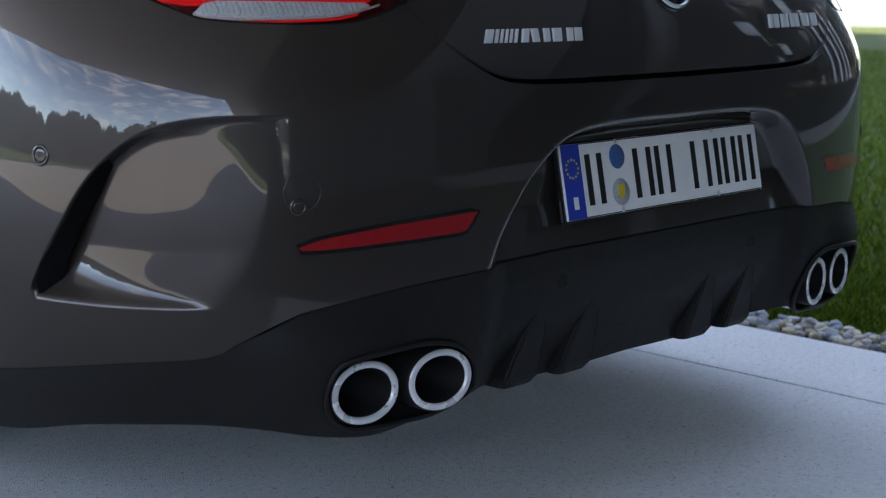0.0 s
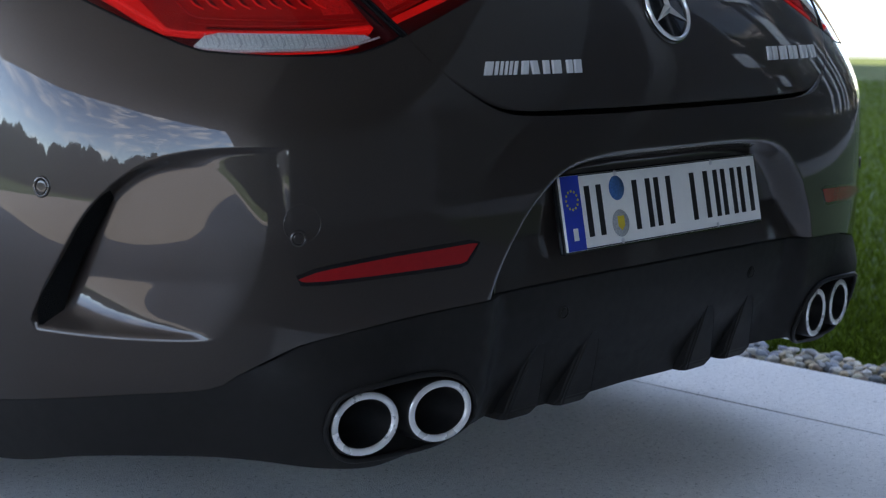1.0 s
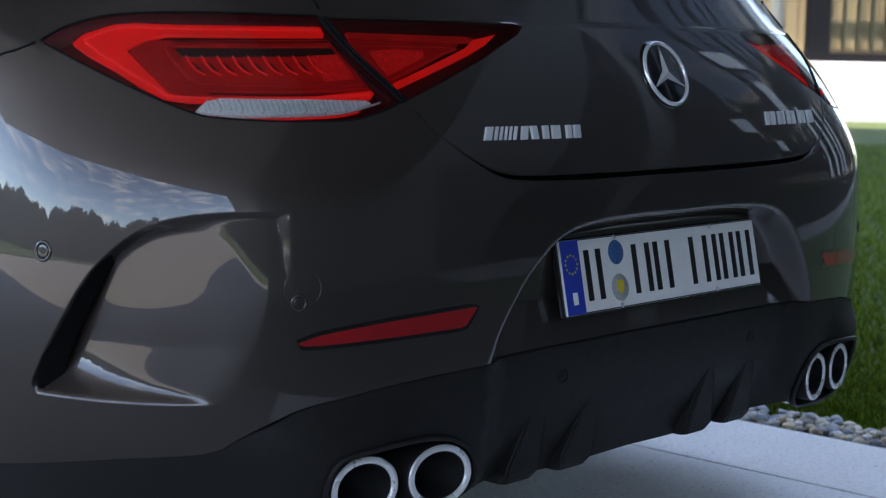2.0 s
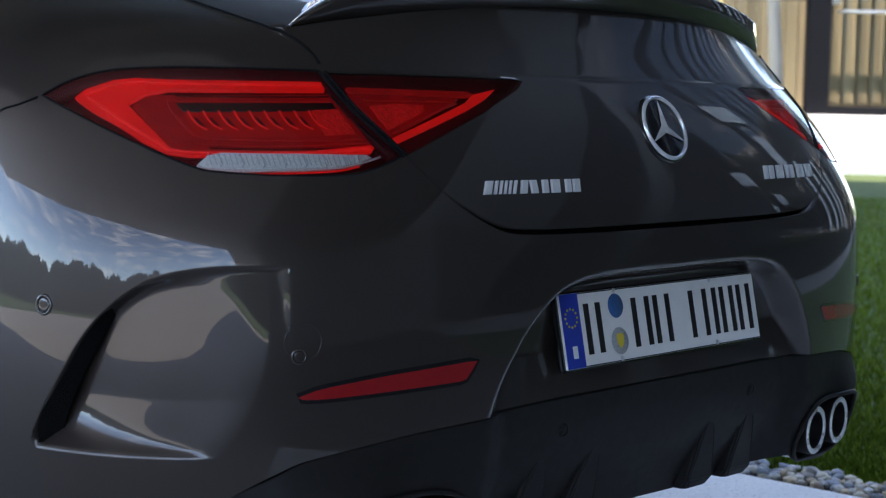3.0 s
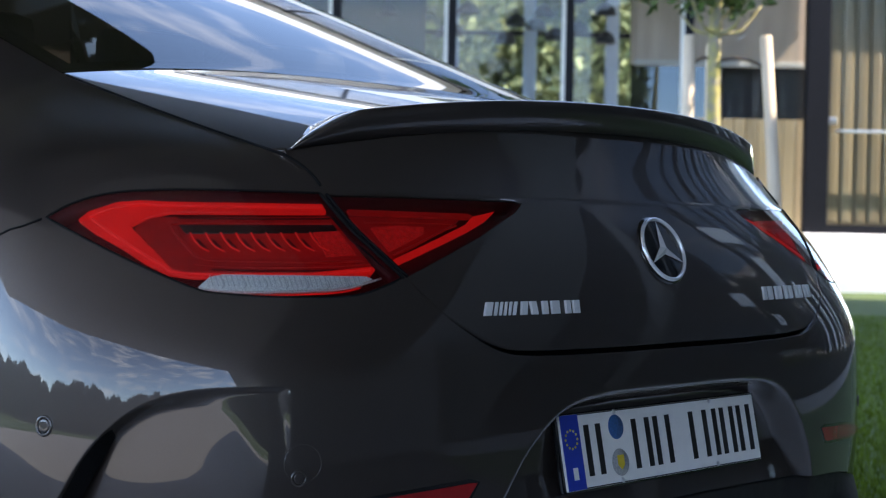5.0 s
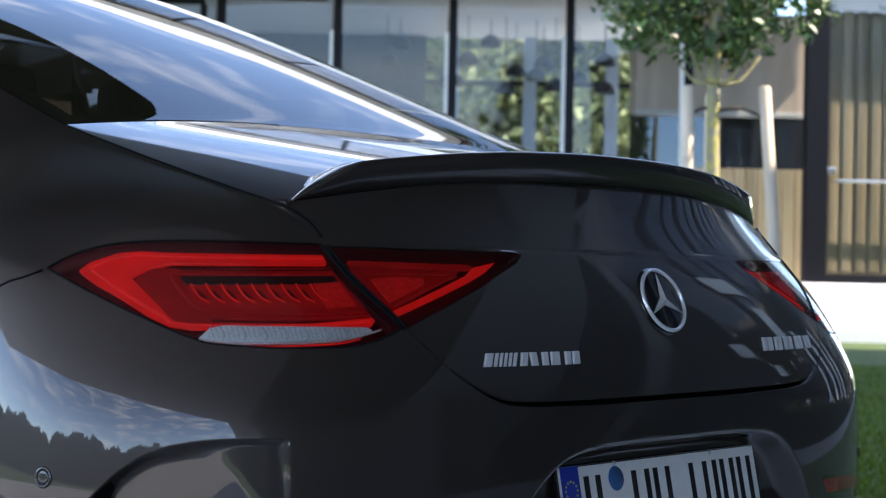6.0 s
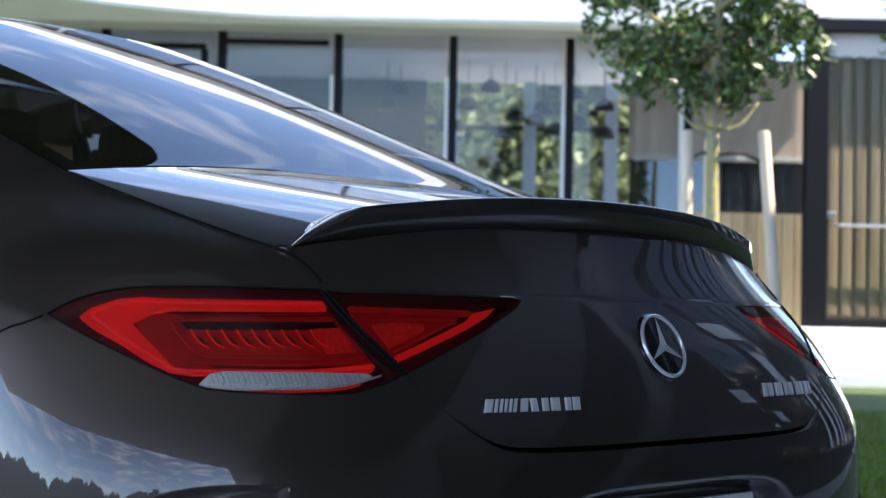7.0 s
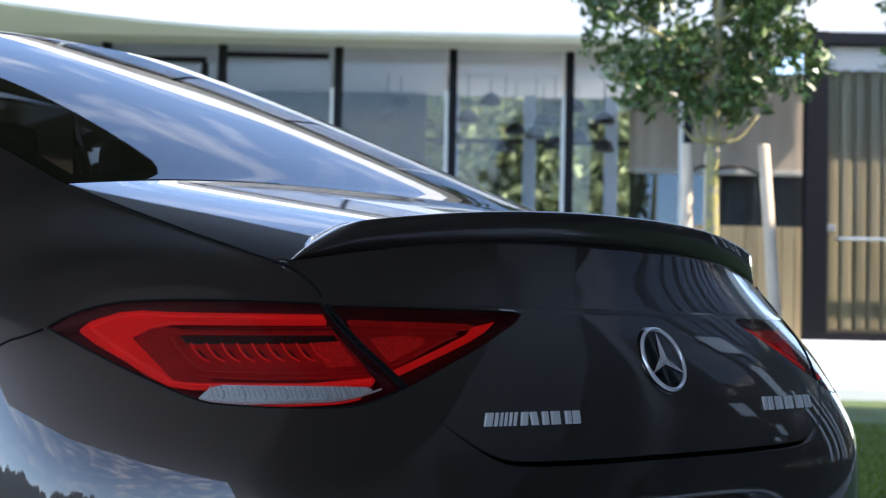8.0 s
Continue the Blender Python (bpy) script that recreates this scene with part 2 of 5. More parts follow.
OAK = material("oak_slats", (0.36, 0.285, 0.18), 0.6, vary=0.28, vary_scale=9, stretch=(1, 1, 0.08), island=0.18, fine=0.1)
CEILING = material("white_ceiling", (0.46, 0.455, 0.445), 0.8, vary=0.06, vary_scale=0.7, bump=0.05)
OAK_DARK = material("brown_panel", (0.46, 0.365, 0.30), 0.6, vary=0.25, vary_scale=6, stretch=(1, 1, 0.1), island=0.15)
CLADDING = material("grey_cladding", (0.150, 0.147, 0.144), 0.6, vary=0.2, vary_scale=1.5, bump=0.1)
DARK_WALL = material("dark_cladding", (0.085, 0.085, 0.088), 0.6, vary=0.2, vary_scale=1.5, bump=0.1)
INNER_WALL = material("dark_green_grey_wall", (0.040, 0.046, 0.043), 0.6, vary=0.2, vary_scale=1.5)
# The blue of mirrored sky is put into this base colour.
SKY_TINT = material("sky_tinted_blue_grey", (0.27, 0.34, 0.44), 0.3, vary=0.2, vary_scale=0.8)
FLOOR_STONE = material("stone_floor", (0.80, 0.78, 0.74), 0.5, vary=0.15, vary_scale=3)
STAKE_WOOD = material("peeled_stake", (0.72, 0.58, 0.43), 0.7, vary=0.25, vary_scale=14, stretch=(1, 1, 0.15), bump=0.3)
BARK = material("mossy_bark", (0.46, 0.40, 0.12), 0.9, second=(0.27, 0.25, 0.21), vary_scale=16, bump=0.7, bump_scale=70)
LEAF = material("leaf", (0.066, 0.120, 0.030), 0.38, island=0.65)
HEDGE = material("hedge_leaf", (0.165, 0.195, 0.085), 0.7, island=0.4)
CONIFER = material("far_wood_leaf", (0.018, 0.030, 0.014), 0.8, island=0.5)
STRAP = material("brown_strap", (0.09, 0.065, 0.05), 0.8, vary=0.3)
LAMP_SHADE = material("dark_pendant", (0.010, 0.012, 0.018), 0.7, vary=0.1)


# ---------------------------------------------------------------- mesh helpers
def part(name, data, mat, parent=None, label=""):
    """Links a bmesh or a mesh as one object under its thing."""
    if isinstance(data, bmesh.types.BMesh):
        me = bpy.data.meshes.new(name)
        data.to_mesh(me)
        data.free()
    else:
        me = data
    if mat and not me.materials:
        me.materials.append(mat)
    ob = new(name, me)
    ob.parent = parent
    if label:
        tagged(ob, label)
    return ob


def thing(name, label, category, at=None, group="", kind=""):
    ob = new(name)
    if at is not None:
        ob.matrix_basis = at
    return tagged(ob, label, category, group, kind)


def solid(verts, faces, smooth=False):
    me = bpy.data.meshes.new("mesh")
    me.from_pydata([tuple(map(float, v)) for v in verts], [], [tuple(map(int, f)) for f in faces])
    if smooth:
        me.polygons.foreach_set("use_smooth", [True] * len(me.polygons))
    me.update()
    return me


def block(x0, y0, z0, x1, y1, z1, bevel=0.0):
    bm = bmesh.new()
    bmesh.ops.create_cube(bm, size=1, matrix=Matrix.LocRotScale(((x0 + x1) / 2, (y0 + y1) / 2, (z0 + z1) / 2), None,
                                                                 (abs(x1 - x0), abs(y1 - y0), abs(z1 - z0))))
    if bevel:
        bmesh.ops.bevel(bm, geom=bm.edges[:], offset=bevel, segments=2, affect="EDGES", profile=0.6)
    return bm


def spline(pts, step, closed=False):
    """A smooth curve through a few points, sampled about every step."""
    p = np.array(pts, float)
    n = len(p)
    out = []
    for i in range(n if closed else n - 1):
        a, b, c, d = (p[(i + k) % n] if closed else p[min(max(i + k, 0), n - 1)] for k in (-1, 0, 1, 2))
        m = max(1, int(np.linalg.norm(c - b) / step))
        for t in np.arange(m) / m:
            out.append(0.5 * (2 * b + (c - a) * t + (2 * a - 5 * b + 4 * c - d) * t * t + (3 * b - a - 3 * c + d) * t ** 3))
    if not closed:
        out.append(p[-1])
    return np.array(out)


def straight(pts, step, closed=True):
    p = np.array(pts, float)
    out = []
    for i in range(len(p) if closed else len(p) - 1):
        b, c = p[i], p[(i + 1) % len(p)]
        m = max(1, int(np.linalg.norm(c - b) / step))
        out += [b + (c - b) * t / m for t in range(m)]
    if not closed:
        out.append(p[-1])
    return np.array(out)


def mirrored(half):
    """A closed outline from its half with first coordinate >= 0, listed from one end of the centre line to the other."""
    h = np.array(half, float)
    o = h[::-1] * (-1, 1)
    if abs(o[0, 0]) < 1e-9:
        o = o[1:]
    if abs(o[-1, 0]) < 1e-9:
        o = o[:-1]
    return np.concatenate([h, o])


def within(poly, q):
    """Which of the points q lie inside the outline."""
    x, y = q[:, 0], q[:, 1]
    r = np.zeros(len(q), bool)
    a, b = poly, np.roll(poly, -1, 0)
    for (x0, y0), (x1, y1) in zip(a, b):
        if y0 != y1:
            hitx = x0 + (y - y0) * (x1 - x0) / (y1 - y0)
            r ^= ((y0 > y) != (y1 > y)) & (x < hitx)
    return r


def gap_to(poly, q, closed=True):
    """Distance of the points q from the line."""
    a = poly if closed else poly[:-1]
    b = np.roll(poly, -1, 0) if closed else poly[1:]
    best = np.full(len(q), 9.0)
    for p0, p1 in zip(a, b):
        d = p1 - p0
        k = np.clip(((q - p0) @ d) / max(d @ d, 1e-12), 0, 1)
        best = np.minimum(best, np.hypot(*(q - p0 - k[:, None] * d).T))
    return best


def lattice(x0, x1, y0, y1, step):
    xs, ys = np.arange(x0, x1, step), np.arange(y0, y1, step * 0.87)
    gx, gy = np.meshgrid(xs, ys)
    gx[1::2] += step / 2
    return np.stack([gx.ravel(), gy.ravel()], 1)


def normals_of(surface, q, h=0.002):
    du = surface(q[:, 0] + h, q[:, 1]) - surface(q[:, 0] - h, q[:, 1])
    dv = surface(q[:, 0], q[:, 1] + h) - surface(q[:, 0], q[:, 1] - h)
    n = np.cross(du, dv)
    return n / np.maximum(np.linalg.norm(n, axis=1), 1e-12)[:, None]


def sheet(surface, outline, holes=(), step=0.03, fine=(), skirt=0.012, h=0.004, flip=False, lines=(), lean=0.0):
    """A panel of a curved surface, cut to an outline, with turned-in edges. fine: boxes (x0, x1, y0, y1, step) of closer mesh;
    lines: curves that the mesh follows."""
    loops = [outline, *holes]
    pts = [lattice(*outline.min(0)[[0]], *outline.max(0)[[0]], outline[:, 1].min(), outline[:, 1].max(), step)]
    for x0, x1, y0, y1, st in fine:
        q = pts[0]
        pts[0] = q[~((q[:, 0] > x0) & (q[:, 0] < x1) & (q[:, 1] > y0) & (q[:, 1] < y1))]
        pts.append(lattice(x0, x1, y0, y1, st))
    keep = []
    for k, q in enumerate(pts):
        st = step if k == 0 else fine[k - 1][4]
        ok = within(outline, q) & (gap_to(outline, q) > st * 0.45)
        for o in holes:
            ok &= ~within(o, q) & (gap_to(o, q) > st * 0.45)
        for o in lines:
            ok &= gap_to(o, q, False) > 0.0022
        keep.append(q[ok])
    keep += [o for o in lines]
    verts, edges = [], []
    for o in loops:
        n0 = len(verts)
        verts += [Vector(v) for v in o]
        edges += [(n0 + i, n0 + (i + 1) % len(o)) for i in range(len(o))]
    verts += [Vector(v) for q in keep for v in q]
    vo, _, fo, *_ = geometry.delaunay_2d_cdt(verts, edges, [], 0, 1e-7)
    q = np.array([(v[0], v[1]) for v in vo])
    tri = np.array([f for f in fo if len(f) == 3])
    mid = q[tri].mean(1)
    ok = within(outline, mid)
    for o in holes:
        ok &= ~within(o, mid)
    tri = tri[ok]
    if flip:
        tri = tri[:, ::-1]
    used = np.unique(tri)
    back = np.full(len(q), -1)
    back[used] = np.arange(len(used))
    q, tri = q[used], back[tri]
    p = surface(q[:, 0], q[:, 1])
    nn = normals_of(surface, q, h)
    if flip:
        nn = -nn
    if lean:
        nn = nn + np.array((0.0, lean, 0.0))
        nn /= np.linalg.norm(nn, axis=1)[:, None]
    faces = [tuple(f) for f in tri]
    if skirt:
        count = {}
        for f in tri:
            for a, b in ((f[0], f[1]), (f[1], f[2]), (f[2], f[0])):
                count[(a, b)] = 1
        rim = [e for e in count if (e[1], e[0]) not in count]
        ids = sorted({i for e in rim for i in e})
        low = {i: len(p) + k for k, i in enumerate(ids)}
        out_dir = np.zeros_like(p)
        for a, b in rim:
            d = np.cross(p[b] - p[a], nn[a])
            d = d / max(np.linalg.norm(d), 1e-9)
            out_dir[a] += d
            out_dir[b] += d
        od = out_dir[ids]
        od /= np.maximum(np.linalg.norm(od, axis=1), 1e-9)[:, None]
        extra = p[ids] + od * 0.0008 - nn[ids] * skirt
        p = np.concatenate([p, extra])
        nn2 = od * 0.95 + nn[ids] * 0.3
        nn = np.concatenate([nn, nn2 / np.linalg.norm(nn2, axis=1)[:, None]])
        faces += [(a, low[a], low[b], b) for a, b in rim]
    me = solid(p, faces, True)
    me.normals_split_custom_set_from_vertices([tuple(v) for v in nn])
    return me


def tube(points, radius, seg=8, closed=False, flat=None):
    """A round bar along points; radius may be one number or one for each point."""
    p = np.array(points, float)
    n = len(p)
    r = np.full(n, radius) if np.isscalar(radius) else np.array(radius)
    t = np.roll(p, -1, 0) - np.roll(p, 1, 0) if closed else np.gradient(p, axis=0)
    t /= np.linalg.norm(t, axis=1)[:, None]
    ref = np.array((0, 0, 1.0)) if abs(t[:, 2]).mean() < 0.8 else np.array((1.0, 0, 0))
    a = np.cross(t, ref)
    a /= np.linalg.norm(a, axis=1)[:, None]
    b = np.cross(a, t)
    ang = np.arange(seg) / seg * 2 * math.pi
    v = p[:, None] + r[:, None, None] * (np.cos(ang)[None, :, None] * a[:, None] + np.sin(ang)[None, :, None] * b[:, None])
    f = []
    for i in range(n if closed else n - 1):
        j = (i + 1) % n
        f += [(i * seg + k, i * seg + (k + 1) % seg, j * seg + (k + 1) % seg, j * seg + k) for k in range(seg)]
    if not closed:
        f += [tuple(range(seg))[::-1], tuple((n - 1) * seg + k for k in range(seg))]
    return solid(v.reshape(-1, 3), f, True)


def lathe(profile, seg=32, closed=False):
    """A turned shape round z from (radius, z) pairs."""
    v, f = [], []
    for r, z in profile:
        v += [(r * math.cos(k / seg * 2 * math.pi), r * math.sin(k / seg * 2 * math.pi), z) for k in range(seg)]
    n = len(profile)
    for i in range(n if closed else n - 1):
        j = (i + 1) % n
        f += [(i * seg + k, i * seg + (k + 1) % seg, j * seg + (k + 1) % seg, j * seg + k) for k in range(seg)]
    return solid(v, f, True)


# ---------------------------------------------------------------- body surfaces
# body surface: plan curve at height z, by arc length s from the centre line
PROFILE = [  # z, rear y on the centre line, half width, corner exponent
    (0.14, 0.080, 0.890, 3.3), (0.25, 0.006, 0.918, 3.3), (0.30, -0.014, 0.928, 3.3), (0.36, -0.025, 0.936, 3.3),
    (0.45, -0.032, 0.942, 3.3), (0.53, -0.035, 0.942, 3.3), (0.60, -0.035, 0.9385, 3.3), (0.66, -0.034, 0.9325, 3.3),
    (0.70, -0.031, 0.928, 3.28), (0.74, -0.0235, 0.923, 3.12), (0.78, -0.0130, 0.9175, 2.95), (0.845, 0.0105, 0.908, 2.7),
    (0.885, 0.0305, 0.900, 2.54), (0.915, 0.0480, 0.888, 2.45), (0.95, 0.069, 0.870, 2.36), (1.00, 0.098, 0.840, 2.3), (1.06, 0.125, 0.79, 2.3)]
DEEP = 0.6
ZS = np.linspace(0.14, 1.06, 461)
SS = np.linspace(0.0, 4.6, 2301)
def _smooth_profile():
    a = np.array(PROFILE)
    rows = [np.interp(ZS, a[:, 0], a[:, k]) for k in (1, 2, 3)]
    k = np.hanning(53)
    k = k / k.sum()
    out = []
    for r in rows:
        lo = r[0] - (r[1] - r[0]) * np.arange(26, 0, -1)
        hi = r[-1] + (r[-1] - r[-2]) * np.arange(1, 27)
        out.append(np.convolve(np.concatenate([lo, r, hi]), k, mode="valid"))
    return out
def _plan_table():
    tx, ty = [], []
    phi = np.linspace(0, 1, 900) ** 1.6 * math.pi / 2
    for y0, w, n in zip(*_smooth_profile()):
        x = w * np.sin(phi) ** (2 / n)
        y = y0 + DEEP * (1 - np.cos(phi) ** (2 / n))
        x, y = np.append(x, w), np.append(y, y[-1] + 6.0)
        s = np.concatenate([[0], np.cumsum(np.hypot(np.diff(x), np.diff(y)))])
        tx.append(np.interp(SS, s, x)), ty.append(np.interp(SS, s, y))
    return np.array(tx), np.array(ty)
TX, TY = _plan_table()
def skin(s, z):
    """Points of the body surface for arrays of arc length and height."""
    s, z = np.asarray(s, float), np.asarray(z, float)
    i = np.clip((z - ZS[0]) / (ZS[1] - ZS[0]), 0, len(ZS) - 1.001)
    j = np.clip(np.abs(s) / (SS[1] - SS[0]), 0, len(SS) - 1.001)
    i0, j0 = i.astype(int), j.astype(int)
    a, b = i - i0, j - j0
    def at(t):
        return (1 - a) * ((1 - b) * t[i0, j0] + b * t[i0, j0 + 1]) + a * ((1 - b) * t[i0 + 1, j0] + b * t[i0 + 1, j0 + 1])
    return np.stack([np.sign(s) * at(TX), at(TY), z], -1)

BASE = 0.682  # where the boot deck meets the rear window
CREST = 1.63  # where the rear window meets the roof
YY = np.linspace(0.1, 2.5, 481)
EX = np.interp(YY, (0.10, 0.224, 0.43, 0.69, 0.87, 1.2, 1.6, 2.0, 2.5), (0.585, 0.614, 0.640, 0.655, 0.656, 0.648, 0.625, 0.61, 0.60))
EX = np.convolve(np.pad(EX, 40, mode="edge"), np.hanning(83)[1:-1] / np.hanning(83).sum(), mode="valid")
_d, _e = np.maximum(YY - BASE, 0), np.maximum(YY - CREST, 0)
_g = np.minimum(_d, CREST - BASE)
_r = np.minimum(YY, BASE)
EZ = 0.972 + 0.267 * (_r - 0.224) + 0.020 * (_r - 0.224) ** 2 + 0.385 * _g - 0.050 * _g ** 2 + 0.26 * _e - 0.20 * _e ** 2
MZ = 1.049 + 0.178 * (_r - 0.20) + 0.475 * _g - 0.080 * _g ** 2 + 0.21 * _e - 0.20 * _e ** 2
def top(u, y):
    """Points of the deck, rear glass and roof; u runs from -1 to 1 across the car."""
    u, y = np.asarray(u, float), np.asarray(y, float)
    ex, ez, mz = (np.interp(y, YY, t) for t in (EX, EZ, MZ))
    return np.stack([u * ex, y, ez + (mz - ez) * (1 - np.abs(u) ** 2.45)], -1)



def smooth01(t):
    t = np.clip(t, 0, 1)
    return t * t * (3 - 2 * t)


# side air outlet in the bumper corner: lip, pocket ramp and floor
LIP = spline([(0.735, 0.6690), (0.790, 0.6690), (0.860, 0.664), (0.919, 0.648), (0.969, 0.614), (1.006, 0.574), (1.039, 0.524), (1.066, 0.480), (1.083, 0.446)], 0.01)
VENT = np.concatenate([LIP,
    spline([(1.082, 0.438), (1.077, 0.431), (1.064, 0.428), (0.982, 0.428), (0.860, 0.428)], 0.01),
    spline([(0.780, 0.434), (0.745, 0.50), (0.734, 0.61), (0.734, 0.666)], 0.02)])
LIP_FINE = spline(LIP[::3], 0.0035)
FLOOR_LINE = np.array([(s0, 0.4295) for s0 in np.arange(0.80, 1.062, 0.005)])
RECESS = spline(mirrored([(0.0, 0.6385), (0.15, 0.638), (0.25, 0.630), (0.308, 0.609), (0.362, 0.567), (0.398, 0.52), (0.423, 0.475), (0.442, 0.42), (0.46, 0.35), (0.30, 0.34), (0, 0.34)]), 0.012, True)


def vent_depth(q):
    """A ramp that falls away outwards, cut by the rounded wall under the lip, by the floor and by the step at the panel's edge."""
    x, z = q[:, 0], q[:, 1]
    low = np.clip(0.60 - z, 0, 0.2)
    s0 = 0.765 + 1.9 * np.clip(low, 0, 0.17) ** 2
    r = np.clip((x - s0) / (1.083 - s0), 0, 1)
    even = np.interp(z, (0.435, 0.50), (0.2, 0.55))
    ramp = 0.046 * (even * r + (1 - even) * r ** 1.8) + 0.26 * low ** 2 * smooth01(r / 0.35) * (1 - 0.8 * r) - 0.23 * np.minimum(z - 0.54, 0) ** 2 * r
    ramp -= 0.33 * np.clip(z - 0.57, 0, 0.1) ** 2 * smooth01(r / 0.3)
    ramp = np.maximum(ramp, 1e-5) + 0.0035 * smooth01((z - 0.55) / 0.12) * np.exp(-(np.maximum(x - 0.755, 0) / 0.035) ** 2)
    ramp = np.minimum(ramp, np.where(z > 0.555, 15.0 * np.maximum(x - 0.735, 0) ** 2, 1.0) + 1e-6)
    wall = np.interp(z, (0.60, 0.65), (9.0, 0.85)) * gap_to(LIP, q, False) + 1e-6
    floor = 1.15 * np.maximum(z - 0.429, 0) + 1e-6
    return np.where(within(VENT, q), (ramp ** -2.8 + wall ** -2.8 + floor ** -2.8) ** (-1 / 2.8), 0.0)


def beside(line, d):
    """A line moved sideways by d."""
    t = np.gradient(line, axis=0)
    n = np.stack([t[:, 1], -t[:, 0]], 1)
    return line + n / np.linalg.norm(n, axis=1)[:, None] * d


def recess_depth(q):
    inside = within(RECESS, q)
    g = gap_to(RECESS, q)
    soft = np.interp(q[:, 1], (0.54, 0.61), (0.036, 0.022))
    return np.where(inside, np.interp(q[:, 1], (0.43, 0.52), (0.016, 0.046)) * smooth01(g / soft), 0.0)


def body(s, z):
    """The painted tail with its air outlets and number plate recess."""
    s, z = np.asarray(s, float), np.asarray(z, float)
    p = skin(s, z)
    q = np.stack([np.abs(s), z], 1)
    near = (q[:, 0] < 1.12) & (z < 0.70)
    if near.any():
        nn = normals_of(skin, np.stack([s[near], z[near]], 1), 0.012)
        d = vent_depth(q[near]) + recess_depth(q[near])
        p[near] -= nn * d[:, None]
    return p


def lid_skin(s, z):
    """The boot lid: a crease runs across it at the top of the lamps."""
    p = skin(s, z)
    p[:, 1] += 0.0006 * np.exp(-((np.asarray(z) - 0.9165) / 0.0019) ** 2)
    return p


def offset(surface, d):
    def moved(s, z):
        s, z = np.asarray(s, float), np.asarray(z, float)
        return surface(s, z) + normals_of(skin, np.stack([s, z], 1), 0.012) * d
    return moved


def quarter(s, v):
    """The shoulder between the waist and the edge of boot lid, rear glass and roof; v from 0 to 1."""
    s, v = np.asarray(s, float), np.asarray(v, float)
    a = np.abs(s)
    z0 = np.full_like(a, 0.925)
    b = skin(a, z0)
    tz = skin(a, z0 + 0.01) - skin(a, z0 - 0.02)
    tz /= np.linalg.norm(tz, axis=-1)[..., None]
    ye = np.clip(b[..., 1] + 0.056, 0.1, 2.5)
    e = np.stack([np.interp(ye, YY, EX), ye, np.interp(ye, YY, EZ)], -1)
    k = b + tz * (0.5 * np.linalg.norm(e - b, axis=-1))[..., None]
    w = np.clip(v, 0, 1)[..., None]
    p = (1 - w) ** 2 * b + 2 * w * (1 - w) * k + w * w * e
    p[..., 0] *= np.sign(s)
    return p


def deck(x, y):
    return top(np.asarray(x, float) / 0.64, y)


def _held(x, y, edge, sign):
    """The top surface carried on straight past an edge line."""
    x, y = np.asarray(x, float), np.asarray(y, float)
    held = np.maximum(y, edge) if sign > 0 else np.minimum(y, edge)
    p = deck(x, held)
    slope = (deck(x, held + 0.004 * sign)[..., 2] - p[..., 2]) / (0.004 * sign)
    p[..., 1] = y
    p[..., 2] += (y - held) * slope
    return p


def glass_top(x, y):
    return _held(x, y, BASE + 0.001, 1)


def deck_top(x, y):
    return _held(x, y, BASE - 0.001, -1)


def to_front(surface):
    def other(s, z):
        p = surface(s, z)
        p[..., 1] = 4.93 - p[..., 1]
        return p
    return other


# ---------------------------------------------------------------- the car
car = thing("car", "dark graphite four-door coupe parked on a concrete drive", "car")
LOWER = [(0.0, 0.456), (0.264, 0.455), (0.446, 0.449), (0.569, 0.441), (0.699, 0.422), (0.743, 0.408), (0.799, 0.381), (0.833, 0.364),
         (0.956, 0.351), (1.143, 0.318), (1.40, 0.268), (1.53, 0.244)]
ARCH = [(1.92 - 0.375 * math.cos(a), 0.335 + 0.375 * math.sin(a)) for a in np.radians(np.linspace(-12, 192, 16))]
SILL = [(2.33, 0.215), (3.18, 0.215), (3.18, 0.925), (0.611, 0.925)]
LID_GAP = [(0.607, 0.916), (0.588, 0.866), (0.541, 0.805), (0.500, 0.759), (0.458, 0.7285), (0.412, 0.706), (0.355, 0.698), (0.20, 0.6945), (0.0, 0.6940)]
LID_EDGE = [(0.0, 0.7035), (0.20, 0.704), (0.350, 0.7065), (0.407, 0.714), (0.4545, 0.7345), (0.4985, 0.7620), (0.5388, 0.8075), (0.584, 0.866), (0.603, 0.916), (0.619, 0.947), (0.636, 0.971)]
LAMP_OUT = spline([(1.004, 0.877), (0.952, 0.897), (0.888, 0.9115), (0.808, 0.917), (0.718, 0.918)], 0.012)
LAMP_IN = np.array([(0.6100, 0.917), (0.5995, 0.890), (0.5908, 0.866), (0.5776, 0.849), (0.5452, 0.8075)])
LAMP_LOW = spline([(0.560, 0.801), (0.623, 0.784), (0.715, 0.782), (0.794, 0.785), (0.836, 0.793), (0.924, 0.834), (1.004, 0.877)], 0.012)[:-1]
LAMP = np.concatenate([LAMP_OUT, LAMP_IN, LAMP_LOW])
LIDLAMP = np.concatenate([np.array([(0.6000, 0.914), (0.441, 0.9135)]), spline([(0.300, 0.9125), (0.285, 0.910), (0.300, 0.900)], 0.01),
                          np.array([(0.393, 0.862), (0.5355, 0.8090), (0.5735, 0.853), (0.5815, 0.866)])])


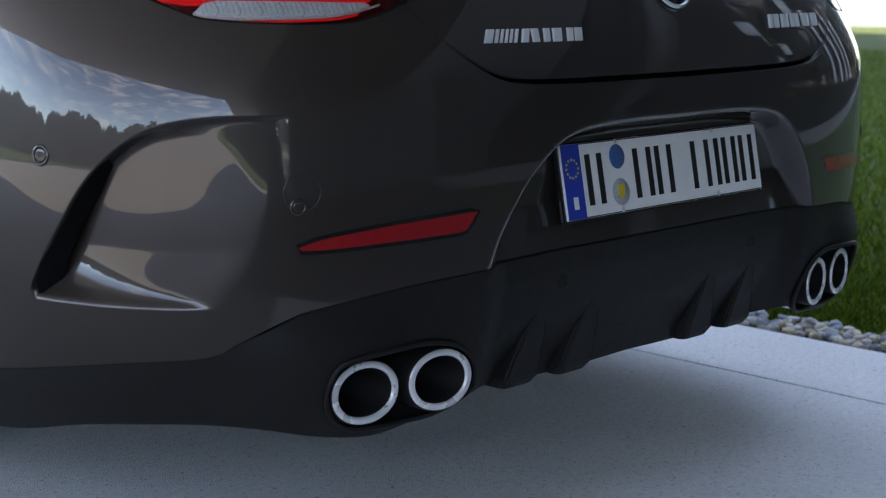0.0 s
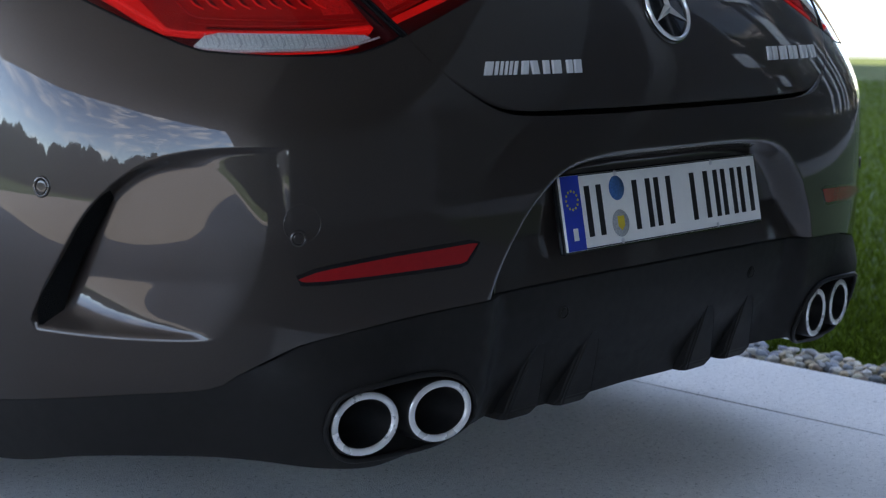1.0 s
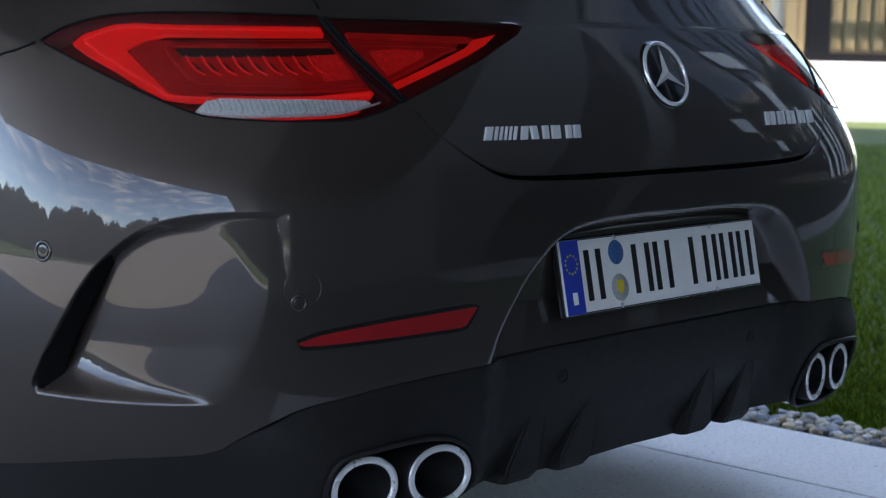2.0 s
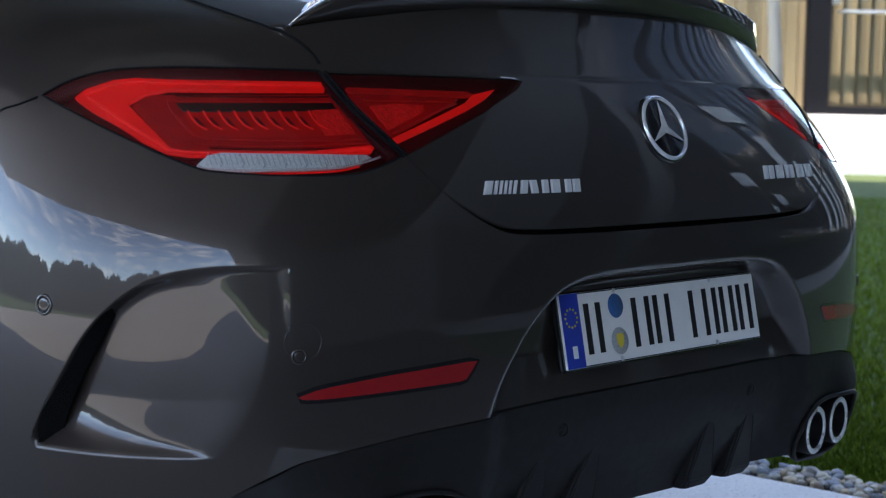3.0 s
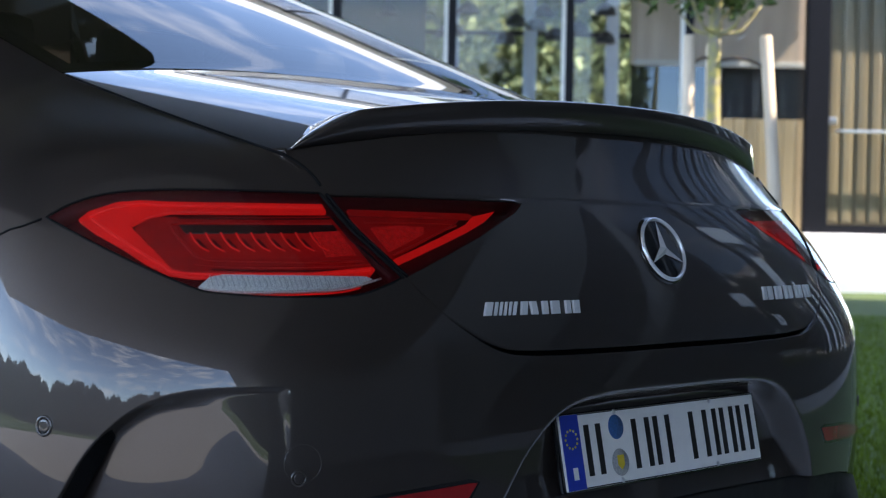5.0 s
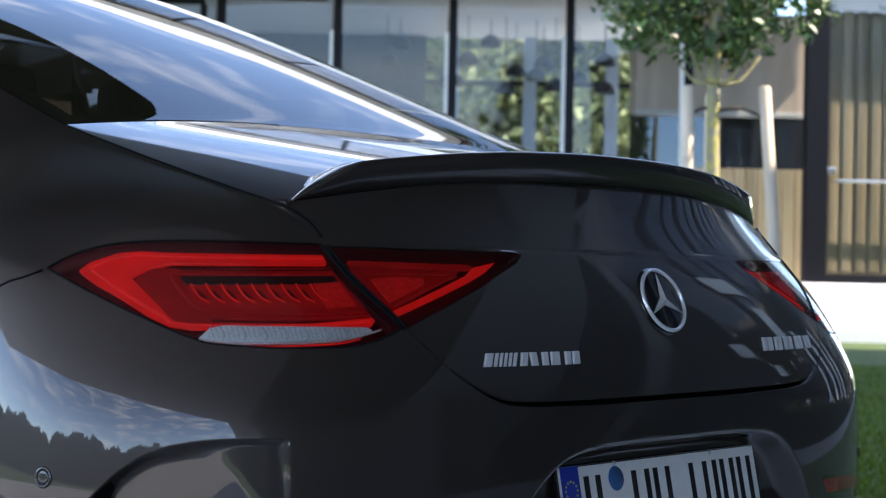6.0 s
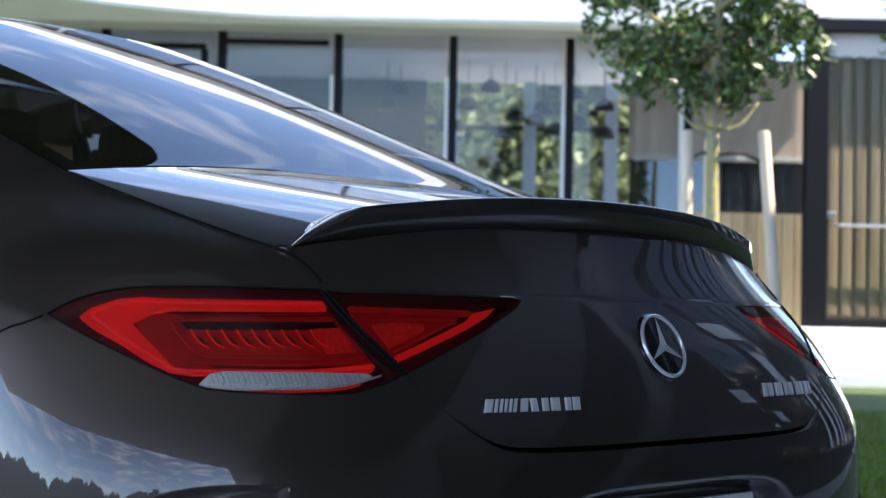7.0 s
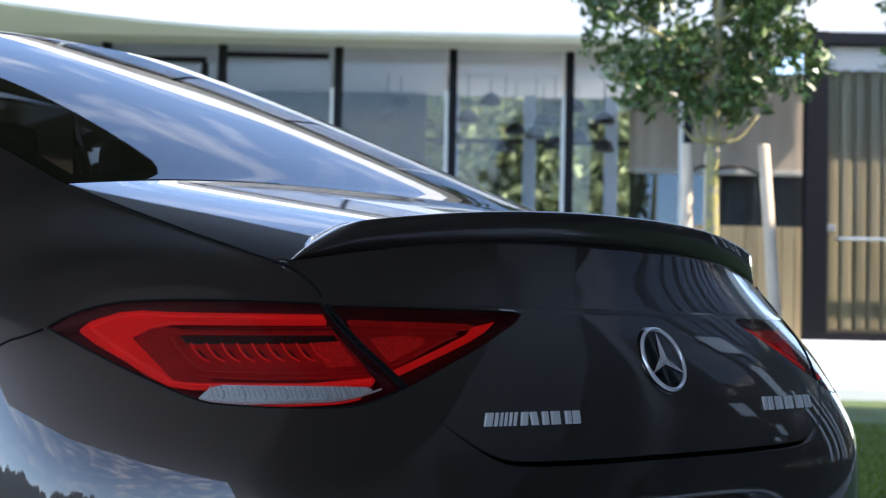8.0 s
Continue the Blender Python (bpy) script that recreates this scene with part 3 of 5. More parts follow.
def grow(poly, d):
    """An outline moved outwards by d."""
    a = np.roll(poly, 1, 0) - np.roll(poly, -1, 0)
    n = np.stack([-a[:, 1], a[:, 0]], 1)
    n /= np.maximum(np.linalg.norm(n, axis=1), 1e-9)[:, None]
    area = np.sum(poly[:, 0] * np.roll(poly[:, 1], -1) - poly[:, 1] * np.roll(poly[:, 0], -1))
    return poly + n * (d if area < 0 else -d) * -1


def both(poly):
    return [poly, poly[::-1] * (-1, 1)]


half = np.concatenate([spline(LOWER, 0.012)[:-1], ARCH, straight(SILL[:3], 0.06, False), straight([SILL[2], SILL[3]], 0.03, False)[1:],
                       spline(LID_GAP, 0.008)])
outline = mirrored(half)
holes = [h for side in both(grow(LAMP, 0.0016)) for h in [side]]
part("rear_body", sheet(body, outline, holes, 0.024,
                        [(-1.11, -0.72, 0.41, 0.69, 0.0042), (0.72, 1.11, 0.41, 0.69, 0.006), (-0.47, 0.47, 0.43, 0.65, 0.0055)], 0.014, 0.003, lines=[o for d in (-0.003, 0.0, 0.0022, 0.0044, 0.0066, 0.0095) for o in (beside(LIP_FINE, d), beside(LIP_FINE, d) * (-1, 1))]
                        + [FLOOR_LINE + (0, d) for d in (-0.004, 0.0, 0.003, 0.007, 0.012, 0.018, 0.025, 0.034)] + [(FLOOR_LINE + (0, d)) * (-1, 1) for d in (0.0, 0.004, 0.010, 0.018, 0.028)]),
     PAINT, car, "dark graphite metallic tail panel with sculpted air outlets")
for sgn in (-1, 1):
    def upper(s, v):
        return quarter(s, np.asarray(v) / 0.4)
    lo = np.array([(0.606, 0.0), *[(s, 0.0) for s in np.arange(0.64, 3.18, 0.04)], (3.18, 0.0), (3.18, 0.4), *[(s, 0.4) for s in np.arange(3.14, 0.62, -0.04)], (0.606, 0.398), (0.606, 0.2)])
    win = np.array([(1.75, 0.10), (3.10, 0.10), (3.10, 0.345), (2.35, 0.345), (2.0, 0.27)])
    sg = 1 if sgn > 0 else -1
    o, w = (lo, win) if sg > 0 else (lo[::-1] * (-1, 1), win[::-1] * (-1, 1))
    part("shoulder_panel", sheet(upper, o, [w], 0.03, (), 0.010, 0.004), PAINT, car)
    g = part("side_window", sheet(upper, w, (), 0.06, (), 0.0, 0.01), CAR_GLASS, car)
    g.visible_shadow = False

shell = mirrored(np.array([(0.0, 0.30), (0.40, 0.30), (1.30, 0.30), (1.30, 0.92), (0.70, 0.92), (0.55, 0.985), (0.0, 1.0)]))
part("inner_shell", sheet(offset(skin, -0.075), shell, (), 0.06, (), 0.0, 0.012), SATIN_BLACK, car)
# boot lid: rear face and deck
rim = np.array([(0.636 * k, 1.03 - 0.059 * k * k) for k in np.linspace(1, 0, 16)])
lid_half = np.concatenate([spline(LID_EDGE, 0.01)[:-1], rim])
boot = part("boot_lid", sheet(lid_skin, mirrored(lid_half), both(grow(LIDLAMP, 0.0014)), 0.022, [(-0.66, 0.66, 0.905, 0.928, 0.0032)], 0.012, 0.0016), PAINT, car)
us = np.linspace(-0.635, 0.635, 45)
rear_line = [(x, 0.112 + 0.112 * (x / 0.64) ** 2) for x in us]
base_line = [(x, 0.676 + 0.004 * (x / 0.64) ** 2) for x in us[::-1]]
part("boot_deck", sheet(deck_top, np.array(rear_line + straight([(0.635, 0.222), (0.635, 0.678)], 0.03, False)[1:-1].tolist() + base_line
                                       + straight([(-0.635, 0.678), (-0.635, 0.222)], 0.03, False)[1:-1].tolist()), (), 0.024, (), 0.010, 0.02), PAINT, boot)
glass_low = [(x, 0.684 + 0.006 * (x / 0.64) ** 2) for x in us]
roof_line = [(x, 1.62 + 0.05 * (x / 0.64) ** 2) for x in us[::-1]]
glass_edge = np.array(glass_low + straight([(0.635, 0.70), (0.635, 1.66)], 0.04, False)[1:-1].tolist() + roof_line
                      + straight([(-0.635, 1.66), (-0.635, 0.70)], 0.04, False)[1:-1].tolist())
pane = part("rear_window", sheet(glass_top, glass_edge, (), 0.03, (), 0.006, 0.03, lean=0.04), CAR_GLASS, car, "sloping tinted rear window mirroring the sky")
pane.visible_shadow = False
inner = glass_edge * (0.93, 1) + (0, 0)
inner[:, 1] = 0.73 + (inner[:, 1] - 0.684) * 0.92
part("black_border", sheet(lambda x, y: deck(x, y) - np.array((0, 0, 0.006)), glass_edge, [inner], 0.03, (), 0.0, 0.008), GLOSS_BLACK, pane)
part("roof", sheet(deck, np.array([(x, 1.626 + 0.05 * (x / 0.64) ** 2) for x in us] + [(0.64, 2.465), (0.0, 2.465), (-0.64, 2.465)]), (), 0.05, (), 0.010, 0.01), PAINT, car)

# front half, built as a plainer twin of the tail
front = to_front(skin)
fh = np.array([(0.0, 0.24), (0.5, 0.24), (1.2, 0.24), (1.53, 0.24), *ARCH, (2.33, 0.215), (3.18, 0.215), (3.18, 0.925), (0.6, 0.925), (0.0, 0.925)])
part("front_body", sheet(front, mirrored(fh), (), 0.07, (), 0.012, 0.01, True), PAINT, car)
for sgn in (-1, 1):
    o = np.array([(0.606, 0.0), (1.4, 0.0), (3.18, 0.0), (3.18, 0.4), (0.606, 0.4)])
    w = np.array([(1.75, 0.10), (3.10, 0.10), (3.10, 0.345), (2.35, 0.345), (2.0, 0.27)])
    o = straight(o, 0.06)
    o, w = (o, w) if sgn > 0 else (o[::-1] * (-1, 1), w[::-1] * (-1, 1))
    fq = to_front(lambda s, v: quarter(s, np.asarray(v) / 0.4))
    part("shoulder_panel", sheet(fq, o, [w], 0.05, (), 0.01, 0.006, True), PAINT, car)
    g = part("side_window", sheet(fq, w, (), 0.08, (), 0.0, 0.01, True), CAR_GLASS, car)
    g.visible_shadow = False
fdeck = to_front(deck)
part("bonnet", sheet(fdeck, np.array([(-0.63, 0.18), (0, 0.10), (0.63, 0.18), (0.635, 0.68), (0, 0.56), (-0.635, 0.68)]), (), 0.05, (), 0.01, 0.01, True), PAINT, car)
ws = part("windscreen", sheet(fdeck, np.array([(-0.635, 0.69), (0, 0.57), (0.635, 0.69), (0.635, 1.66), (0, 1.62), (-0.635, 1.66)]), (), 0.06, (), 0.005, 0.01, True), CAR_GLASS, car)
ws.visible_shadow = False
part("roof", sheet(fdeck, np.array([(-0.64, 1.665), (0, 1.625), (0.64, 1.665), (0.64, 2.465), (-0.64, 2.465)]), (), 0.06, (), 0.01, 0.01, True), PAINT, car)
part("cabin_floor", block(-0.80, 0.50, 0.30, 0.80, 4.4, 0.34, 0.01), CABIN, car)
part("parcel_shelf", block(-0.62, 0.60, 0.96, 0.62, 1.15, 1.00, 0.01), CABIN, car)
for y, xs in ((1.30, (-0.42, 0.0, 0.42)), (2.35, (-0.40, 0.40))):
    for x in xs:
        part("seat_back", block(x - 0.23, y, 0.55, x + 0.23, y + 0.13, 1.08, 0.04), CABIN, car)
        part("headrest", block(x - 0.12, y - 0.02, 1.10, x + 0.12, y + 0.07, 1.27, 0.035), CABIN, car)

# wheels
for x, y in ((-0.80, 1.22), (0.80, 1.22), (-0.80, 3.71), (0.80, 3.71)):
    wheel = part("wheel", lathe([(0.20, -0.10), (0.235, -0.11), (0.24, 0.10), (0.21, 0.112), (0.20, 0.10)], 40, True), STEEL, car)
    wheel.matrix_basis = pose(x, y, 0.335, 0, 90 if x > 0 else -90, 0)
    part("tyre", lathe([(0.242, -0.115), (0.30, -0.125), (0.328, -0.105), (0.335, -0.05), (0.335, 0.05), (0.328, 0.105), (0.30, 0.125), (0.242, 0.115)], 48, True), RUBBER, wheel)
    for k in range(10):
        a = k * math.pi / 5
        bm = block(-0.016, 0.04, 0.06, 0.016, 0.225, 0.095, 0.006)
        bmesh.ops.rotate(bm, verts=bm.verts, cent=(0, 0, 0), matrix=Matrix.Rotation(a, 3, "Z"))
        part("spoke", bm, GLOSS_BLACK, wheel)
    part("hub_cap", lathe([(0.0, 0.104), (0.03, 0.104), (0.055, 0.09), (0.06, 0.05)], 24), GLOSS_BLACK, wheel)

# lower valance with diffuser fins and exhausts
PIPE_POCKET = spline([(0.690, 0.305), (0.683, 0.339), (0.662, 0.353), (0.593, 0.361), (0.503, 0.356), (0.460, 0.339), (0.438, 0.314), (0.429, 0.282),
                      (0.453, 0.258), (0.505, 0.244), (0.597, 0.249), (0.644, 0.254), (0.674, 0.275)], 0.012, True)
val_half = np.concatenate([spline([(0.0, 0.250), (0.17, 0.247), (0.31, 0.254), (0.38, 0.262), (0.429, 0.265), (0.473, 0.247), (0.548, 0.233), (0.614, 0.235), (0.684, 0.246), (0.765, 0.263), (0.865, 0.268), (0.978, 0.258), (1.12, 0.226), (1.40, 0.205), (1.53, 0.20)], 0.02),
                           spline(LOWER, 0.014)[::-1] - (0, 0.003)])


def under(s, z):
    """The lower valance: set back between the exhausts."""
    s, z = np.asarray(s, float), np.asarray(z, float)
    p = skin(s, z)
    near = np.exp(-((np.abs(s) - 0.67) / 0.115) ** 4) * smooth01((0.43 - z) / 0.07)
    p[..., 1] -= 0.024 * near
    p[..., 1] += 0.003 + 0.0265 * smooth01((0.43 - np.abs(s)) / 0.06) * (0.85 + 0.15 * smooth01((0.42 - z) / 0.05)) + 0.022 * smooth01((0.38 - np.abs(s)) / 0.05) * smooth01((0.38 - z) / 0.12)
    return p


valance = part("lower_valance", sheet(under, mirrored(val_half), both(PIPE_POCKET), 0.024, (), 0.05, 0.006), SATIN_BLACK, car,
               "satin black diffuser valance")
part("underbody", block(-0.70, 0.50, 0.24, 0.70, 4.5, 0.30, 0.02), SATIN_BLACK, car)


def fin(x):
    """A diffuser blade: flush above, thick and proud below, rounded at its foot."""
    v, rings = [], 9
    for i in range(rings):
        t = i / (rings - 1)
        z = 0.365 - 0.118 * t
        w = 0.013 + 0.027 * t ** 0.8
        y0 = float(under(np.array([abs(x)]), np.array([max(z, 0.25)]))[0, 1])
        out = 0.030 * t ** 1.3
        r = 0.010 if t > 0.9 else 0.004
        lean = 0.010 * t * (1 if x > 0 else -1)
        for dx, dy in ((-w, 0.05), (-w, -out + r), (-w + r, -out), (w - r, -out), (w, -out + r), (w, 0.05)):
            v.append((x + lean + dx * (0.85 if i == rings - 1 else 1), y0 + dy + (0.008 if i == rings - 1 else 0), z))
    f = [(i * 6 + k, i * 6 + k + 1, i * 6 + 7 + k, i * 6 + 6 + k) for i in range(rings - 1) for k in range(5)]
    f += [tuple((rings - 1) * 6 + k for k in range(6)), tuple(range(6))[::-1]]
    bm = bmesh.new()
    me = solid(v, f)
    bm.from_mesh(me)
    bmesh.ops.recalc_face_normals(bm, faces=bm.faces[:])
    bmesh.ops.bevel(bm, geom=[e for e in bm.edges if e.calc_length() > 0.01 and not e.is_boundary], offset=0.003, segments=2, affect="EDGES")
    return bm


for x in (-0.280, -0.156, 0.156, 0.280):
    part("diffuser_fin", fin(x), SATIN_BLACK, valance)


def oval(cx, cz, rx, rz, y, n=48, power=2.05):
    a = np.arange(n) / n * 2 * math.pi
    c, s = np.cos(a), np.sin(a)
    return np.stack([cx + rx * np.sign(c) * np.abs(c) ** (2 / power), np.full(n, y), cz + rz * np.sign(s) * np.abs(s) ** (2 / power)], 1)


def loft(rings, cap=False):
    n = len(rings[0])
    v = np.concatenate(rings)
    f = []
    for i in range(len(rings) - 1):
        f += [(i * n + k, i * n + (k + 1) % n, (i + 1) * n + (k + 1) % n, (i + 1) * n + k) for k in range(n)]
    if cap:
        f.append(tuple((len(rings) - 1) * n + k for k in range(n)))
    return solid(v, f, True)


for sgn in (-1, 1):
    pocket = under(PIPE_POCKET[:, 0] * sgn, PIPE_POCKET[:, 1])
    rings = [pocket + (0, 0.002, 0), (pocket - pocket.mean(0)) * (0.985, 1, 0.985) + pocket.mean(0) + (0, 0.02, 0), pocket + (0, 0.20, 0)]
    outlet = part("exhaust_outlet", loft(rings, True), GLOSS_BLACK, car, "gloss black exhaust surround")
    edge = [pocket * (1, 1, 1) + (0, -0.0035, 0)]
    part("surround_lip", tube(edge[0], 0.0040, 8, True), SATIN_BLACK, outlet)
    def ring(c, z, rx, rz, y):
        o = oval(c, z, rx, rz, y)
        dx = o[:, 0] - c
        o[:, 0], o[:, 1] = c + dx * 0.98, o[:, 1] + sgn * dx * 0.20
        return o

    for cx, cy in ((0.6195, 0.026), (0.4985, 0.004)):
        c, z, rx, rz = cx * sgn, 0.3025, 0.0525, 0.0430
        prof = ((-0.0004, 0.004), (-0.0006, 0.0008), (-0.0016, -0.0004), (-0.0085, -0.0008), (-0.0096, 0.0006), (-0.0100, 0.003))
        tail = part("tail_pipe", loft([ring(c, z, rx + d, rz + d, cy + y0) for d, y0 in prof]), TIP, outlet, "polished oval tail pipe")
        part("pipe_sleeve", loft([ring(c, z, rx + d, rz + d, cy + y0) for d, y0 in ((-0.0010, 0.0014), (0.0006, 0.0022), (0.0012, 0.006), (0.0012, 0.05))]), SATIN_BLACK, tail)
        part("pipe_bore", loft([ring(c, z, rx - 0.0099, rz - 0.0099, cy + 0.0025), ring(c, z, rx - 0.016, rz - 0.016, cy + 0.16)], True), SOOT, tail)

seam = spline([(1.012, 0.8745), (1.052, 0.8635), (1.101, 0.851), (1.20, 0.80), (1.32, 0.70), (1.40, 0.56), (1.44, 0.40), (1.46, 0.28)], 0.02)
for sgn in (-1, 1):
    part("panel_seam", tube(skin(seam[:, 0] * sgn, seam[:, 1]), 0.0019, 6), RUBBER, car)
shut = spline([(0.604, 0.916), (0.586, 0.866), (0.539, 0.8065), (0.502, 0.766)], 0.015)
for sgn in (-1, 1):
    part("lid_seal", tube(offset(skin, -0.0125)(shut[:, 0] * sgn, shut[:, 1]), 0.0055, 8), RUBBER, car)
trim_in = spline([(a - 0.0022, b) for a, b in LID_EDGE[6:9]], 0.01)
trim_out = spline([(a + 0.0022, b) for a, b in LID_GAP[:3]], 0.01)
for sgn in (-1, 1):
    part("gap_trim", tube(offset(skin, -0.0008)(trim_in[:, 0] * sgn, trim_in[:, 1]), 0.0024, 6), RUBBER, boot)
    part("gap_trim", tube(offset(skin, -0.0008)(trim_out[:, 0] * sgn, trim_out[:, 1]), 0.0026, 6), RUBBER, car)
rise = np.linspace(0.02, 1.0, 12)
for sgn in (-1, 1):
    line = np.concatenate([quarter(np.full(12, 0.603 * sgn), rise), top(np.full(14, 1.0 * sgn), np.linspace(0.24, 0.665, 14))])
    part("lid_seam", tube(line, 0.0024, 6), RUBBER, car)
# vent mesh, reflectors, sensors
MESH_OUT = spline([(0.966, 0.6185), (0.994, 0.590), (1.029, 0.546), (1.060, 0.494), (1.076, 0.452), (1.073, 0.434)], 0.012)
MESH_IN = spline([(0.970, 0.604), (0.990, 0.572), (1.017, 0.528), (1.041, 0.480), (1.050, 0.450), (1.054, 0.4305)], 0.012)
REFL = np.concatenate([spline([(0.727, 0.5035), (0.705, 0.5105), (0.667, 0.5165), (0.586, 0.525), (0.470, 0.532)], 0.012),
                       spline([(0.458, 0.5315), (0.476, 0.509)], 0.012), spline([(0.486, 0.5065), (0.584, 0.5035), (0.696, 0.4995), (0.722, 0.5005)], 0.012)])


def vent_grille(sgn):
    """The black mesh strip that closes the outlet between its lip and the ramp."""
    n = 40
    t = np.linspace(0, 1, n)
    a, b = (np.stack([np.interp(t, np.linspace(0, 1, len(c)), c[:, k]) for k in (0, 1)], 1) for c in (MESH_OUT, MESH_IN))
    rows = []
    for w, d in ((0.0, 0.0005), (0.15, 0.004), (0.5, 0.012), (0.85, 0.020), (1.0, 0.0235)):
        q = a + (b - a) * w
        rows.append(offset(skin, -d)(q[:, 0] * sgn, q[:, 1]))
    v = np.concatenate(rows)
    f = [(i * n + k, i * n + k + 1, i * n + n + k + 1, i * n + n + k) for i in range(len(rows) - 1) for k in range(n - 1)]
    return solid(v, f, True)


for sgn in (-1, 1):
    part("vent_mesh", vent_grille(sgn), MESH_BLACK, car, "black mesh of the air outlet")
for poly in both(REFL):
    base = part("reflector", sheet(offset(skin, 0.0022), poly, (), 0.012, (), 0.004, 0.004), REFLECTOR, car, "slim red rear reflector")
    part("reflector_bezel", sheet(offset(skin, 0.0010), grow(poly, 0.0055), (), 0.012, (), 0.004, 0.004), GLOSS_BLACK, base)


def on_skin(s, z, d=0.0, surface=skin):
    """A pose on the surface with local z along the outward normal and local y upwards."""
    p = surface(np.array([s]), np.array([z]))[0]
    n = Vector(normals_of(skin, np.array([(s, z)]), 0.012)[0])
    x = Vector((0, 0, 1)).cross(n).normalized()
    y = n.cross(x)
    m = Matrix((x, y, n)).transposed().to_4x4()
    m.translation = Vector(p) + n * d
    return m


for s, z in ((-1.066, 0.612), (-0.727, 0.556), (0.727, 0.556), (1.066, 0.612), (-0.242, 0.405), (0.265, 0.405)):
    dull = abs(s) < 0.4
    skin_mat = SATIN_BLACK if dull else PAINT
    sensor = part("parking_sensor", lathe([(0.0, 0.0004), (0.0030, 0.0004), (0.0060, 0.0004), (0.0064, 0.0003), (0.0072, -0.0006), (0.0072, -0.004)], 24), skin_mat, car)
    sensor.matrix_basis = on_skin(s, z, 0.0012, skin if abs(s) > 0.4 else under) @ Matrix.Scale(1.3 if abs(s) > 1 else 1.0, 4)
    part("sensor_ring", lathe([(0.0074, -0.003), (0.0077, 0.0002), (0.0088, 0.0008), (0.0104, 0.0004), (0.0112, -0.002)], 28), skin_mat, sensor)
cap = part("tow_eye_cover", lathe([(0.0239, -0.0004), (0.0241, 0.0003), (0.0246, 0.0003), (0.0248, -0.0004)], 32), PAINT, car)
cap.matrix_basis = on_skin(-0.722, 0.574, 0.0)

# ---------------------------------------------------------------- rear lamps
C_OUT = [(0.958, 0.880), (0.936, 0.892), (0.888, 0.9055), (0.854, 0.9085), (0.819, 0.9075), (0.609, 0.9085), (0.6085, 0.899), (0.822, 0.896), (0.860, 0.887),
         (0.887, 0.8755), (0.879, 0.861), (0.852, 0.818), (0.829, 0.815), (0.667, 0.817), (0.579, 0.8250), (0.576, 0.821), (0.584, 0.8148), (0.669, 0.8126),
         (0.830, 0.8105), (0.859, 0.814), (0.8845, 0.827), (0.912, 0.8476), (0.942, 0.8656)]
FIELD = [(0.852, 0.890), (0.6045, 0.8956), (0.5730, 0.8233), (0.835, 0.8175), (0.854, 0.826), (0.880, 0.875)]
TRACK = [(0.6085, 0.884), (0.70, 0.8825), (0.813, 0.8806), (0.830, 0.873), (0.815, 0.8376), (0.802, 0.833), (0.661, 0.832), (0.5860, 0.834)]
TRACK_LOW = [(0.821, 0.827), (0.761, 0.8244), (0.664, 0.8256), (0.580, 0.829)]
DARK_BAND = [(0.818, 0.879), (0.6060, 0.8827), (0.6045, 0.874), (0.813, 0.869)]
GLOW = [(0.815, 0.868), (0.6055, 0.873), (0.5950, 0.842), (0.812, 0.837)]
CELL = [(0.640, 0.872), (0.6035, 0.874), (0.5935, 0.843), (0.6365, 0.841)]
CLEAR = [(0.825, 0.7946), (0.8075, 0.8068), (0.789, 0.8106), (0.67, 0.8105), (0.596, 0.8094), (0.589, 0.8058), (0.611, 0.7985), (0.653, 0.7928), (0.75, 0.7894), (0.793, 0.7896), (0.82, 0.7912)]
CLEAR_EDGE = [(0.821, 0.7912), (0.794, 0.7882), (0.751, 0.7873), (0.653, 0.7906), (0.612, 0.7971), (0.577, 0.8058)]
LID_TOP = [(0.575, 0.9027), (0.3835, 0.8998), (0.375, 0.8952), (0.3876, 0.8942), (0.574, 0.8982)]
LID_LOW = [(0.333, 0.9032), (0.356, 0.8916), (0.395, 0.8768), (0.530, 0.8316), (0.540, 0.8271), (0.541, 0.8352), (0.3956, 0.8846), (0.378, 0.8951)]
LID_IN = [(0.5515, 0.8798), (0.508, 0.8828), (0.469, 0.8811), (0.473, 0.8734), (0.540, 0.8486), (0.546, 0.862)]
LID_LINE = [(0.559, 0.8857), (0.421, 0.885), (0.436, 0.877), (0.539, 0.8412)]
